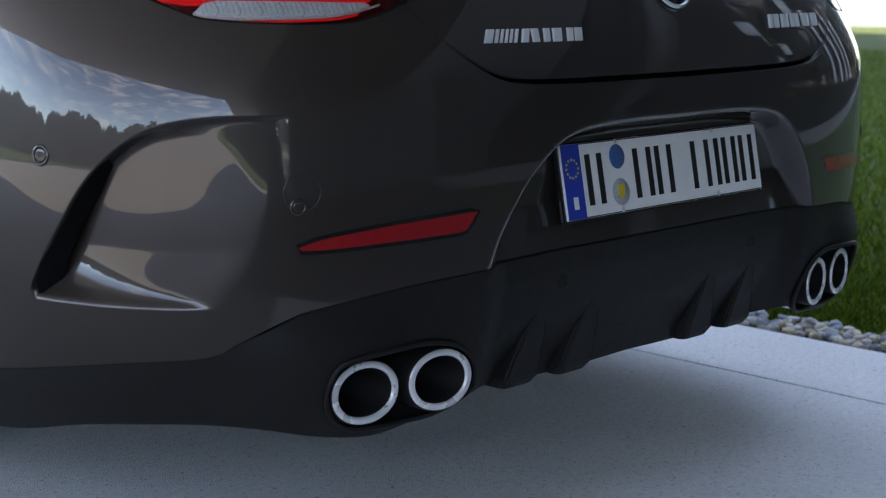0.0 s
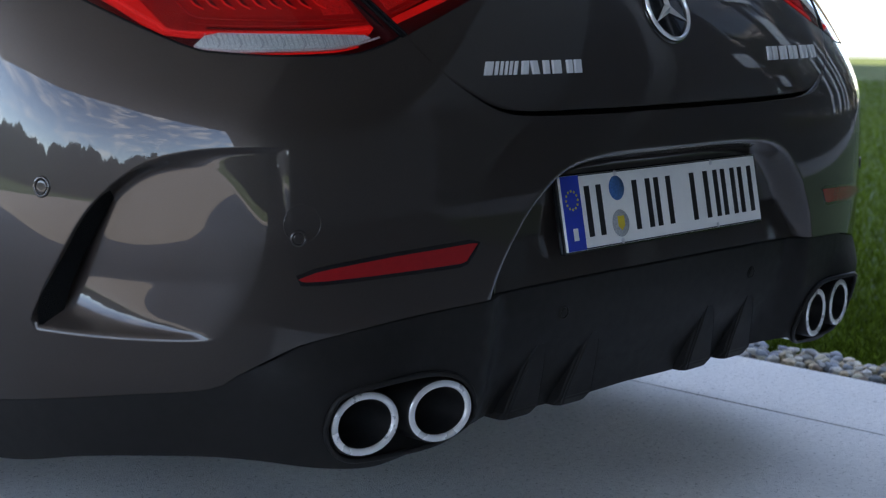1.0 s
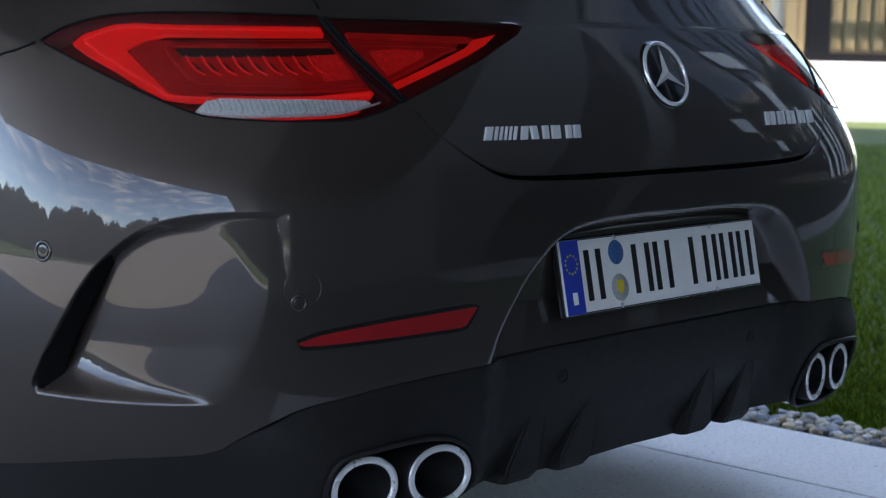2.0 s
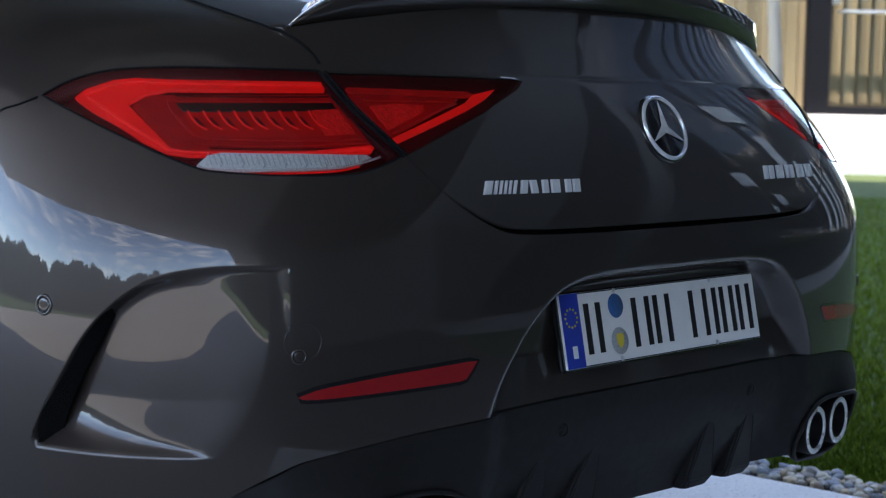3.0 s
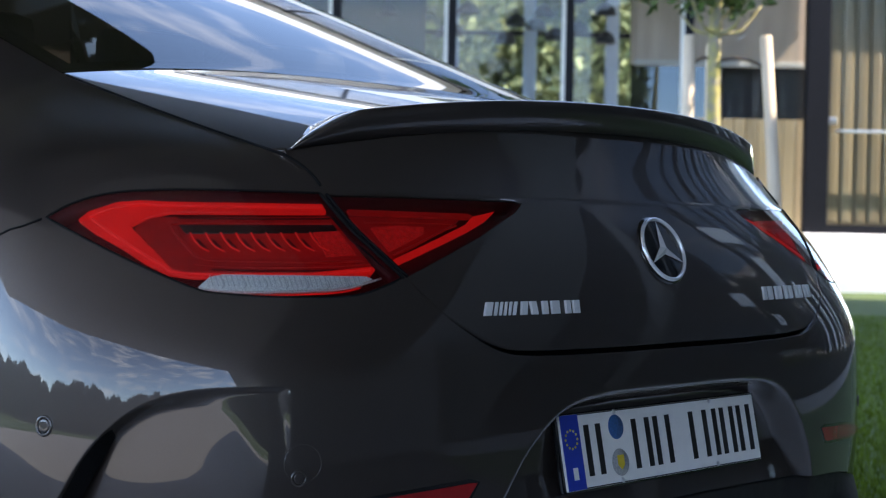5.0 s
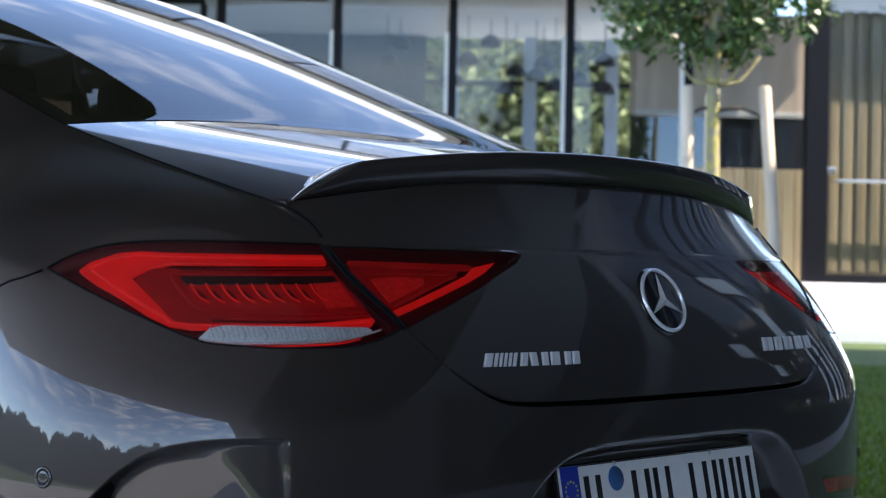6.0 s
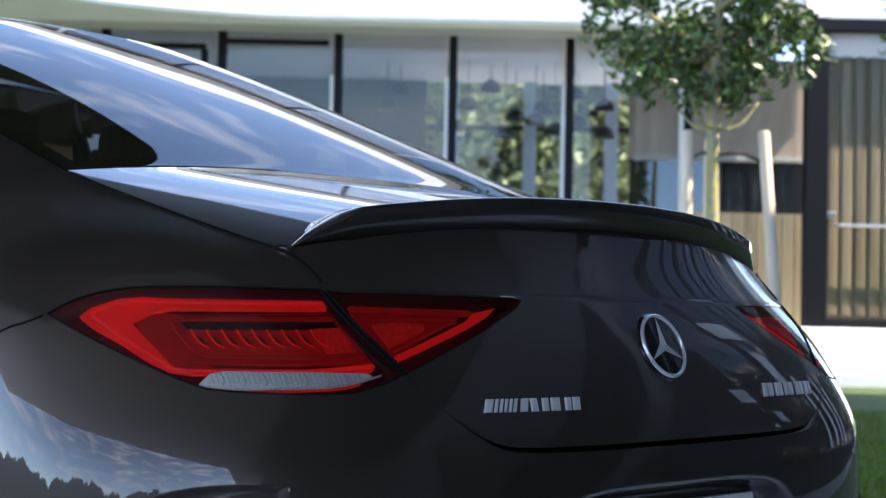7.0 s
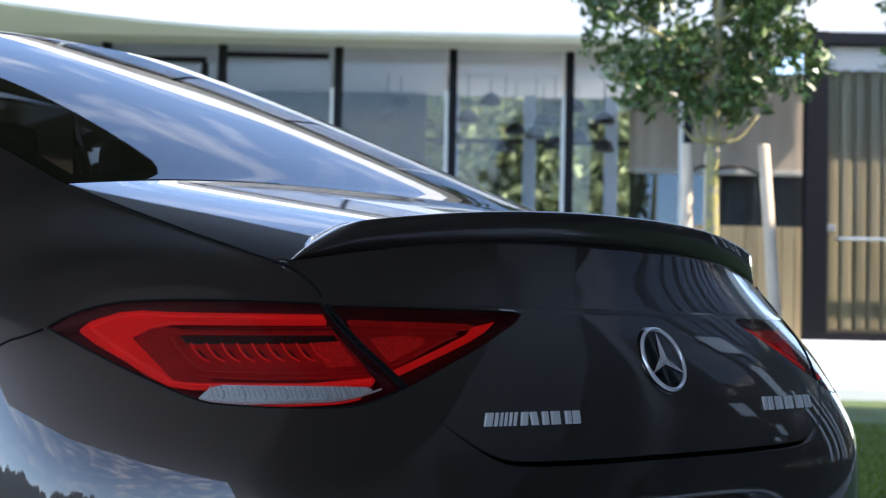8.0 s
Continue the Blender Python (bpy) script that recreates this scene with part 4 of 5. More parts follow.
for sgn in (-1, 1):
    def side(poly, st=0.01):
        p = np.array(poly, float)
        a = np.sum(p[:, 0] * np.roll(p[:, 1], -1) - p[:, 1] * np.roll(p[:, 0], -1))
        if a < 0:
            p = p[::-1]
        p = straight(p, st)
        return p if sgn > 0 else p[::-1] * (-1, 1)

    def plate_at(name, poly, depth, mat, parent, edge=0.006, label=""):
        return part(name, sheet(offset(skin, -depth), side(poly), (), 0.014, (), edge, 0.006), mat, parent, label)

    def line_at(name, pts, depth, r, mat, parent):
        p = spline(pts, 0.008)
        return part(name, tube(offset(skin, -depth)(p[:, 0] * sgn, p[:, 1]), r, 6), mat, parent)

    lamp = part("tail_lamp", sheet(offset(skin, -0.032), side(LAMP), (), 0.02, (), 0.0, 0.006), LAMP_DARK, car, "red rear lamp with glowing light guides")
    part("lamp_wall", sheet(offset(skin, -0.003), side(LAMP), [side(grow(LAMP, -0.0018))], 0.02, (), 0.028, 0.006), LAMP_DARK, lamp)
    plate_at("light_guide", C_OUT, 0.010, LAMP_LIT, lamp, 0.008)
    line_at("light_line", [(0.612, 0.9035), (0.72, 0.9022), (0.819, 0.9015), (0.862, 0.9025), (0.900, 0.896), (0.939, 0.8835)], 0.0088, 0.0023, LAMP_HOT, lamp)
    line_at("light_line", [(0.937, 0.8805), (0.912, 0.858), (0.884, 0.836), (0.862, 0.822), (0.838, 0.8135), (0.67, 0.8147), (0.584, 0.8200)], 0.0088, 0.0020, LAMP_HOT, lamp)
    plate_at("inner_field", FIELD, 0.016, LAMP_FIELD, lamp, 0.010)
    line_at("light_line", TRACK, 0.013, 0.0017, LAMP_MID, lamp)
    line_at("light_line", TRACK_LOW, 0.013, 0.0015, LAMP_MID, lamp)
    line_at("light_line", [(0.815, 0.8885), (0.70, 0.8895), (0.606, 0.8915)], 0.014, 0.0012, LAMP_DARK, lamp)
    line_at("light_line", [(0.80, 0.8215), (0.70, 0.8205), (0.583, 0.8240)], 0.014, 0.0014, LAMP_DARK, lamp)
    plate_at("dark_band", DARK_BAND, 0.0135, LAMP_BLACK, lamp, 0.004)
    plate_at("glow_panel", GLOW, 0.0150, LAMP_MID, lamp, 0.004)
    plate_at("lamp_cell", CELL, 0.0125, LAMP_CELL, lamp, 0.004)
    for k in range(9):
        s0 = 0.808 - 0.0203 * k
        z0 = 0.8684 + 0.0004 * k
        line_at("lamp_blade", [(s0, z0), (s0 - 0.001, z0 - 0.0094), (s0 - 0.005, z0 - 0.0186), (s0 - 0.0145, z0 - 0.0241)], 0.0125, 0.0013, LAMP_LIT, lamp)
        plate_at("blade_shade", [(s0 - 0.002, z0 - 0.006), (s0 - 0.007, z0 - 0.019), (s0 - 0.015, z0 - 0.0245), (s0 - 0.013, z0 - 0.017), (s0 - 0.008, z0 - 0.008)], 0.0146, LAMP_DARK, lamp, 0.001)
    rev = plate_at("reversing_strip", CLEAR, 0.004, LAMP_CLEAR, lamp, 0.008, "clear ribbed reversing light strip")
    for k in range(7):
        s0 = 0.795 - 0.0275 * k
        line_at("strip_rib", [(s0, 0.8085), (s0 - 0.004, 0.803), (s0 - 0.004, 0.797), (s0 + 0.001, 0.7925)], 0.0034, 0.0007, LAMP_FRAME, rev)
    for k in range(30):
        s0 = 0.806 - 0.0068 * k
        line_at("fine_rib", [(s0, 0.8095), (s0, 0.8025), (s0, 0.7955)], 0.0036, 0.00055, LAMP_FRAME, rev)
    line_at("white_edge", CLEAR_EDGE, 0.0022, 0.0016, LAMP_CLEAR, rev)
    line_at("red_edge", [(a, b - 0.0032) for a, b in CLEAR_EDGE[:5]], 0.0026, 0.0013, LAMP_LIT, rev)
    clear = grow(np.array(CLEAR[::-1]), 0.0012)
    part("clear_lens", sheet(skin, side(clear), (), 0.012, (), 0.002, 0.006), PANE, rev).visible_shadow = False
    lens = part("lamp_lens", sheet(skin, side(LAMP), [side(clear)], 0.02, (), 0.002, 0.006), LAMP_LENS, lamp)
    lens.visible_shadow = False
    seal = grow(side(LAMP), 0.0006)
    part("lamp_gasket", tube(offset(skin, -0.0012)(seal[:, 0], seal[:, 1]), 0.0021, 6, True), RUBBER, lamp)
    lamp2 = part("lid_lamp", sheet(offset(skin, -0.030), side(LIDLAMP), (), 0.02, (), 0.0, 0.006), LAMP_DARK, boot, "red inner rear lamp in the boot lid")
    part("lamp_wall", sheet(offset(skin, -0.003), side(LIDLAMP), [side(grow(LIDLAMP, -0.0035))], 0.02, (), 0.026, 0.006), LAMP_DARK, lamp2)
    plate_at("light_guide", LID_TOP, 0.011, LAMP_MID, lamp2)
    plate_at("light_guide", LID_LOW, 0.010, LAMP_LIT, lamp2)
    plate_at("inner_field", [(0.575, 0.897), (0.40, 0.8935), (0.54, 0.84)], 0.017, LAMP_FIELD, lamp2)
    plate_at("lamp_cell", LID_IN, 0.013, LAMP_CELL, lamp2)
    line_at("light_line", LID_LINE, 0.012, 0.0014, LAMP_MID, lamp2)
    lens = part("lamp_lens", sheet(skin, side(LIDLAMP), (), 0.02, (), 0.004, 0.006), LAMP_LENS, lamp2)
    lens.visible_shadow = False

# ---------------------------------------------------------------- spoiler lip on the boot lid
def spoiler():
    rings = []
    for k in np.sin(np.linspace(-1, 1, 81) * math.pi / 2):
        x = 0.590 * k
        e = min(1.0, (1 - abs(k)) / 0.15) ** 0.8
        y0 = 0.098 + 0.118 * abs(k) ** 2.1
        lo = 0.977 + 0.050 * (1 - abs(k) ** 2.3)
        hi = lo + 0.002 + 0.042 * e ** 1.05
        deep = 0.006 + 0.134 * e ** 1.7
        sec = [(0.010, lo - 0.002), (0.000, lo + 0.001), (-0.008 * e, lo + (hi - lo) * 0.45), (-0.016 * e, hi - 0.004), (-0.014 * e, hi - 0.001), (-0.008 * e, hi),
               (0.03 * e + 0.002, hi - 0.003 * e), (deep * 0.6, hi - (hi - lo) * 0.35 * e - 0.001), (deep, lo + 0.010 * e + 0.002), (deep, lo - 0.01)]
        rings.append(np.array([(x, y0 + dy, z) for dy, z in sec]))
    return loft(rings)


sp = part("spoiler_lip", spoiler(), PAINT, boot, "dark spoiler lip along the boot edge")
bm = bmesh.new()
bm.from_mesh(sp.data)
bmesh.ops.recalc_face_normals(bm, faces=bm.faces[:])
bm.to_mesh(sp.data)
bm.free()

# ---------------------------------------------------------------- badges as plain chrome shapes
def slab(outline2, thick, bevel=0.0012):
    bm = bmesh.new()
    vs = [bm.verts.new((x, y, 0)) for x, y in outline2]
    f = bm.faces.new(vs)
    bm.normal_update()
    if f.normal.z < 0:
        f.normal_flip()
    r = bmesh.ops.extrude_face_region(bm, geom=[f])
    bmesh.ops.translate(bm, verts=[v for v in r["geom"] if isinstance(v, bmesh.types.BMVert)], vec=(0, 0, thick))
    bmesh.ops.recalc_face_normals(bm, faces=bm.faces[:])
    top_edges = [e for e in bm.edges if all(v.co.z > thick * 0.5 for v in e.verts)]
    if bevel:
        bmesh.ops.bevel(bm, geom=top_edges, offset=bevel, segments=2, affect="EDGES")
    return bm


emblem = part("round_emblem", lathe([(0.0, 0.002), (0.050, 0.002), (0.0555, 0.001), (0.057, -0.004)], 48), GLOSS_BLACK, boot, "round chrome emblem, a ring with three spokes")
emblem.matrix_basis = on_skin(0.0, 0.844, 0.001)
part("emblem_ring", lathe([(0.0475, 0.002), (0.0480, 0.0055), (0.0500, 0.0068), (0.0525, 0.0055), (0.0535, 0.002)], 56), CHROME, emblem)
for k in range(3):
    a = radians(90 + 120 * k)
    tip_p, l_p, r_p = ((0.0485 * math.cos(a), 0.0485 * math.sin(a)), (0.0085 * math.cos(a + 1.05), 0.0085 * math.sin(a + 1.05)), (0.0085 * math.cos(a - 1.05), 0.0085 * math.sin(a - 1.05)))
    v = [(0, 0, 0.009), (*tip_p, 0.0045), (*l_p, 0.003), (*r_p, 0.003)]
    part("emblem_spoke", solid(v, [(0, 2, 1), (0, 1, 3), (1, 2, 3), (0, 3, 2)]), CHROME, emblem)


def badge(name, s0, s1, z0, z1, cells, label):
    """A row of slanted chrome blocks along the lid."""
    holder = new(name)
    holder.parent = boot
    tagged(holder, label)
    for a, b, lean in cells:
        sa, sb = s0 + (s1 - s0) * a, s0 + (s1 - s0) * b
        zc = (z0 + z1) / 2 + 0.0
        w, hgt = (sb - sa) / 2, (z1 - z0) / 2
        m = on_skin((sa + sb) / 2, zc, 0.0006)
        ob = part("badge_block", slab([(-w - lean * hgt, -hgt), (w - lean * hgt, -hgt), (w + lean * hgt, hgt), (-w + lean * hgt, hgt)], 0.003), BADGE, holder)
        ob.matrix_basis = m


badge("model_badge", -0.428, -0.236, 0.7535, 0.7725, [(0.00, 0.075, 0.45), (0.095, 0.125, 0.45), (0.145, 0.17, 0.45), (0.19, 0.215, 0.45), (0.235, 0.26, 0.45), (0.28, 0.31, 0.45),
                                                      (0.35, 0.42, 0.35), (0.45, 0.52, 0.0), (0.57, 0.635, 0.12), (0.665, 0.76, 0.12), (0.82, 0.885, 0.12), (0.905, 0.985, 0.12)],
      "chrome badge of slanted bars")
badge("model_badge", 0.262, 0.452, 0.7605, 0.7835, [(0.0, 0.07, 0.2), (0.10, 0.18, 0.2), (0.23, 0.29, 0.2), (0.31, 0.36, 0.2), (0.41, 0.47, 0.2), (0.50, 0.57, 0.2), (0.64, 0.70, 0.2),
                                                    (0.72, 0.79, 0.2), (0.84, 0.90, 0.2), (0.92, 0.98, 0.2)], "chrome badge of short upright bars")

# ---------------------------------------------------------------- number plate with plain bars
TILTED = pose(0, -0.006, 0.5503, 90 - 11.85, 0, 0)
number_plate = part("number_plate", block(-0.26, -0.055, -0.002, 0.26, 0.055, 0.002, 0.0015), PLATE_WHITE, car, "white number plate with a blue strip and plain black bars")
number_plate.matrix_basis = TILTED
part("plate_frame", block(-0.2625, -0.0585, -0.012, 0.2625, 0.0575, -0.0025, 0.003), GLOSS_BLACK, number_plate)
for x0, y0, x1, y1 in ((-0.2585, -0.0545, 0.2585, -0.0528), (-0.2585, 0.0528, 0.2585, 0.0545), (0.2568, -0.0528, 0.2585, 0.0528)):
    part("plate_edge", block(x0, y0, 0.0021, x1, y1, 0.0026), PLATE_BLACK, number_plate)
part("blue_strip", block(-0.2585, -0.0545, 0.0021, -0.2165, 0.0545, 0.0027), PLATE_BLUE, number_plate)
for k in range(12):
    a = k * math.pi / 6
    part("star_dot", lathe([(0.0, 0.0034), (0.0018, 0.0034), (0.002, 0.0028)], 8), YELLOW, number_plate).matrix_basis = pose(-0.2375 + 0.0135 * math.cos(a), 0.019 + 0.0135 * math.sin(a), 0)
part("plate_bar", block(-0.2430, -0.040, 0.0028, -0.2320, -0.022, 0.0032), PLATE_WHITE, number_plate)
for x, w in ((-0.186, 0.040), (-0.066, 0.046), (-0.011, 0.044), (0.070, 0.012), (0.122, 0.040), (0.172, 0.040), (0.222, 0.040)):
    for xx in ((x - w / 2 + 0.006, x + w / 2 - 0.006) if w > 0.02 else (x,)):
        part("plate_bar", block(xx - 0.006, -0.0375, 0.0021, xx + 0.006, 0.0375, 0.0031, 0.0004), PLATE_BLACK, number_plate)
for name, y, r, mt in (("seal", 0.029, 0.0185, SEAL_BLUE), ("seal", -0.024, 0.0205, SEAL_GREY)):
    sl = part(name, lathe([(0.0, 0.0036), (r * 0.95, 0.0036), (r, 0.0024)], 28), mt, number_plate)
    sl.matrix_basis = pose(-0.128, y, 0)
    if mt is SEAL_GREY:
        part("seal_shield", slab([(-0.008, 0.011), (-0.008, -0.004), (0, -0.011), (0.008, -0.004), (0.008, 0.011)], 0.0042, 0), YELLOW, sl)
for x, y in ((-0.128, 0.0515), (0.128, 0.0505), (-0.128, -0.0505), (0.128, -0.0505)):
    part("plate_screw", lathe([(0.0, 0.0045), (0.003, 0.0042), (0.0045, 0.0024)], 14), STEEL, number_plate).matrix_basis = pose(x, y, 0)


# ---------------------------------------------------------------- ground
ground = part("ground", solid([(-2500, -2500, -0.03), (2500, -2500, -0.03), (2500, 2500, -0.03), (-2500, 2500, -0.03)], [(0, 1, 2, 3)]), LAWN)
tagged(ground, "mown green lawn reaching to the distance", "lawn", kind="structure")
drive = thing("driveway", "pale broomed concrete drive in joined slabs", "driveway", kind="structure")
# Slab colours carry canopy shade left of the car and darkness behind it.
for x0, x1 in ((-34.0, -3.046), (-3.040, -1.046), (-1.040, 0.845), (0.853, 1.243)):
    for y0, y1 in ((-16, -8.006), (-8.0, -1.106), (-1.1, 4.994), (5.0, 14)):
        part("slab", block(x0, y0, -0.12, x1, y1, 0.0, 0.004), CONCRETE_GREY if x1 < -3 else REAR_SLAB if y1 < -1 else SHADE_SLAB if x1 < -1 else CONCRETE, drive)
paving = slab([(1.54, -14.0), (34.0, -14.0), (34.0, 6.5), (21.4, 6.5), (1.54, -3.85)], 0.10, 0.0)
bmesh.ops.translate(paving, verts=paving.verts, vec=(0, 0, -0.11))
terrace = part("terrace", paving, CONCRETE_GREY)
tagged(terrace, "pale grey stone paving before the glazed hall", "paving", kind="structure")
rng = random.Random(4)


def pebble_mesh(seed):
    r = random.Random(seed)
    bm = bmesh.new()
    bmesh.ops.create_icosphere(bm, subdivisions=2, radius=1)
    cuts = [(Vector((r.gauss(0, 1), r.gauss(0, 1), r.gauss(0, 1))).normalized(), r.uniform(0.55, 0.85)) for _ in range(6)]
    ax = Vector((r.uniform(0.8, 1.3), r.uniform(0.6, 1.0), r.uniform(0.45, 0.75)))
    off = Vector((r.uniform(0, 50), r.uniform(0, 50), r.uniform(0, 50)))
    for v in bm.verts:
        d = 1 + 0.35 * noise.noise(v.co * 1.1 + off)
        for n, c in cuts:  # broken faces
            d = min(d, c / max(v.co.dot(n), 1e-3)) if v.co.dot(n) > 0 else d
        v.co = Vector((v.co.x * ax.x, v.co.y * ax.y, v.co.z * ax.z)) * d
    me = bpy.data.meshes.new("pebble")
    bm.to_mesh(me)
    bm.free()
    me.polygons.foreach_set("use_smooth", [True] * len(me.polygons))
    me.materials.append(STONE)
    return me


PEBBLES = [pebble_mesh(k) for k in range(9)]
part("pebble_bed", block(1.243, -16, -0.10, 1.43, 14, -0.022), SOIL, drive, "dark soil bed under pale pebbles")
strip = thing("pebble_strip", "edging strip of pale rounded pebbles beside the drive", "pebbles", kind="structure")
for k in range(290):
    ob = new("pebble", PEBBLES[k % 9])
    ob.parent = strip
    sz = rng.uniform(0.011, 0.022)
    ob.matrix_basis = pose(rng.uniform(1.255, 1.40), -0.5 + 2.1 * k / 290, rng.uniform(-0.012, 0.012), rng.uniform(-25, 25), rng.uniform(-25, 25), rng.uniform(0, 360)) @ Matrix.Scale(sz, 4)
bm = bmesh.new()
for k in range(1100):
    y = rng.choice((rng.uniform(1.6, 8.0), rng.uniform(-1.1, -0.5), rng.uniform(-0.5, 1.6)))
    ret = bmesh.ops.create_icosphere(bm, subdivisions=1, radius=1, matrix=pose(rng.uniform(1.26, 1.40), y, 0.0, 0, 0, rng.uniform(0, 360)) @ Matrix.Diagonal((rng.uniform(.010, .022), rng.uniform(.008, .018), rng.uniform(.007, .013), 1)))
part("pebble_rest", bm, STONE, strip)
strip.children[-1]["kind"] = "stuff"


def blades(count, place, tall, wide, seed):
    """Grass: single bent blades."""
    r = np.random.RandomState(seed)
    xy = place(r, count)
    a, lean = r.uniform(0, 2 * math.pi, count), r.uniform(0.1, 0.8, count)
    h, w = tall * r.uniform(0.55, 1.15, count), wide * r.uniform(0.7, 1.3, count)
    da, dl = r.uniform(0, 2 * math.pi, count), None
    base = np.stack([xy[:, 0], xy[:, 1], np.full(count, -0.032)], 1)
    side = np.stack([np.cos(a), np.sin(a), np.zeros(count)], 1) * w[:, None] / 2
    go = np.stack([np.cos(da) * lean, np.sin(da) * lean, np.ones(count)], 1)
    mid = base + go * (h * 0.55)[:, None] * (0.5, 0.5, 1)
    tip = base + go * h[:, None] * (1, 1, 0.92)
    v = np.stack([base - side, base + side, mid + side * 0.8, mid - side * 0.8, tip], 1).reshape(-1, 3)
    f = []
    for k in range(count):
        b = 5 * k
        f += [(b, b + 1, b + 2, b + 3), (b + 3, b + 2, b + 4)]
    return solid(v, f)


def near_lawn(r, n):
    d = 0.45 + 13.5 * r.uniform(0, 1, n) ** 1.6
    side = r.uniform(-1, 1, n) * (0.5 + 0.13 * d)
    return np.stack([1.0 + d * 0.895 - side * 0.45, 0.15 + d * 0.446 + side * 0.895], 1)


def keep_lawn(r, n):
    q = near_lawn(r, n * 2)
    q = q[q[:, 0] > 1.40][:n]
    return q


g = part("grass", blades(120000, keep_lawn, 0.036, 0.0036, 5), GRASS)
tagged(g, "short mown grass blades of the lawn", "grass", kind="stuff")

# ---------------------------------------------------------------- glass pavilion beyond the lawn
B = pose(15.31, 14.64, 0, 0, 0, -47.2)  # local x along the front, local y into the house
pav = thing("pavilion", "single-storey glass pavilion with a curved white roof edge", "building", B, kind="structure")
part("plinth", block(-14, -0.35, -0.1, 9.5, 9.0, 0.78, 0.02), WHITE_PAINT, pav, "white rendered plinth")
part("kerb", block(-14, -0.75, -0.1, 9.5, -0.352, 0.16, 0.03), WHITE_PAINT, pav)


def post(a, b=0.0, lit=True):
    p = part("post", block(a - 0.06, b - 0.08, 0.78, a + 0.06, b + 0.08, 4.98, 0.008), DARK_FRAME, pav)
    if lit:
        # The pale strip stops short, so its length leaves out the eave's shade.
        part("post_cover", block(a - 0.115, b - 0.03, 0.78, a - 0.062, b + 0.07, 4.36, 0.006), WHITE_PAINT, p)
    return p


for a in (-8.4, -6.7, -5.02, -3.31, -1.60, 0.09, 1.81, 3.55):
    post(a)
cols = (-10.1, -8.4, -6.7, -5.02, -3.31, -1.60, 0.09, 1.81, 3.55, 5.28)
for a0, a1 in zip(cols[:-1], cols[1:]):
    p = part("pane", block(a0 + 0.07, 0.02, 0.80, a1 - 0.12, 0.035, 4.96), PANE, pav)
    p.visible_shadow = False
for a0, a1, z in ((-3.25, -1.75, 4.83), (-4.6, -3.55, 4.74), (-6.6, -5.1, 4.74)):
    part("transom", block(a0, -0.03, z - 0.04, a1, 0.016, z + 0.04, 0.005), DARK_FRAME, pav)
part("transom_leg", block(-3.62, -0.03, 0.80, -3.52, 0.016, 4.70, 0.005), DARK_FRAME, pav)

# roof with a curved overhang
ea = np.linspace(-11, 5.0, 49)
eb = -1.2 - 0.095 * np.maximum(0, -1.6 - ea) ** 2
v, f = [], []
for a, b in zip(ea, eb):
    v += [(a, b, 4.95), (a, b - 0.04, 5.0), (a, b - 0.06, 6.05), (a, b + 0.1, 6.1), (a, 4.72, 6.1), (a, 4.72, 4.98), (a, b + 0.30, 4.98), (a, b + 0.28, 4.95)]
for i in range(len(ea) - 1):
    f += [(i * 8 + k, i * 8 + (k + 1) % 8, i * 8 + 8 + (k + 1) % 8, i * 8 + 8 + k) for k in range(8)]
f += [tuple(range(8)), tuple((len(ea) - 1) * 8 + k for k in range(8))[::-1]]
part("roof", solid(v, f), WHITE_PAINT, pav, "white curved roof edge")
part("upper_wall", block(-14, 2.2, 6.1, 9.5, 2.4, 9.25), SKY_TINT, pav, "upper storey wall tinted like mirrored sky, behind glass")
sec = ((-0.3, 9.25), (-0.3, 9.32), (0.75, 10.4), (4.7, 10.4), (4.7, 9.25))  # sloping white eaves
part("upper_roof", solid([(a, b, z) for a in (-14.5, 9.7) for b, z in sec], [(k, (k + 1) % 5, 5 + (k + 1) % 5, 5 + k) for k in range(5)] + [(4, 3, 2, 1, 0), (5, 6, 7, 8, 9)]), WHITE_PAINT, pav, "white upper roof edge")
for k in range(11):
    p = part("upper_pane", block(-13.9 + 2.14 * k, 1.0, 6.12, -11.86 + 2.14 * k, 1.02, 9.24), SKY_PANE, pav)
    p.visible_shadow = False
    part("upper_post", block(-11.84 + 2.14 * k, 0.92, 6.1, -11.78 + 2.14 * k, 1.08, 9.25), WHITE_PAINT if k % 3 == 0 else DARK_FRAME, pav)
part("ceiling_board", block(-11, -0.6, 4.962, 5.0, 4.70, 4.976), CEILING, pav)
part("floor", block(-13, 0.1, 0.784, 5.2, 4.7, 0.80), FLOOR_STONE, pav)
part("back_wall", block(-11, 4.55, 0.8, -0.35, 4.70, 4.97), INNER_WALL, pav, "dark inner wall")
for a in (0.12, 1.47, 2.90):
    part("rear_post", block(a - 0.11, 4.50, 0.80, a + 0.11, 4.66, 4.97, 0.01), SKY_TINT, pav)
part("back_rail", block(-0.35, 4.55, 4.12, 5.2, 4.63, 4.20), DARK_FRAME, pav)

# timber core behind the glass
part("upper_panel", block(2.95, 1.5, 3.42, 6.2, 1.62, 4.96), OAK_DARK, pav, "brown timber panel")
part("core_back", block(2.95, 2.05, 0.8, 6.2, 2.2, 2.55), OAK_DARK, pav)
part("core_back", block(2.95, 2.05, 3.42, 6.2, 2.2, 4.96), OAK_DARK, pav)
part("core_back", block(4.40, 2.05, 2.55, 6.2, 2.2, 3.42), OAK_DARK, pav)
for k in range(13):
    part("batten", block(3.0 + 0.25 * k, 2.0, 3.43, 3.12 + 0.25 * k, 2.046, 4.95, 0.006), OAK_DARK, pav)
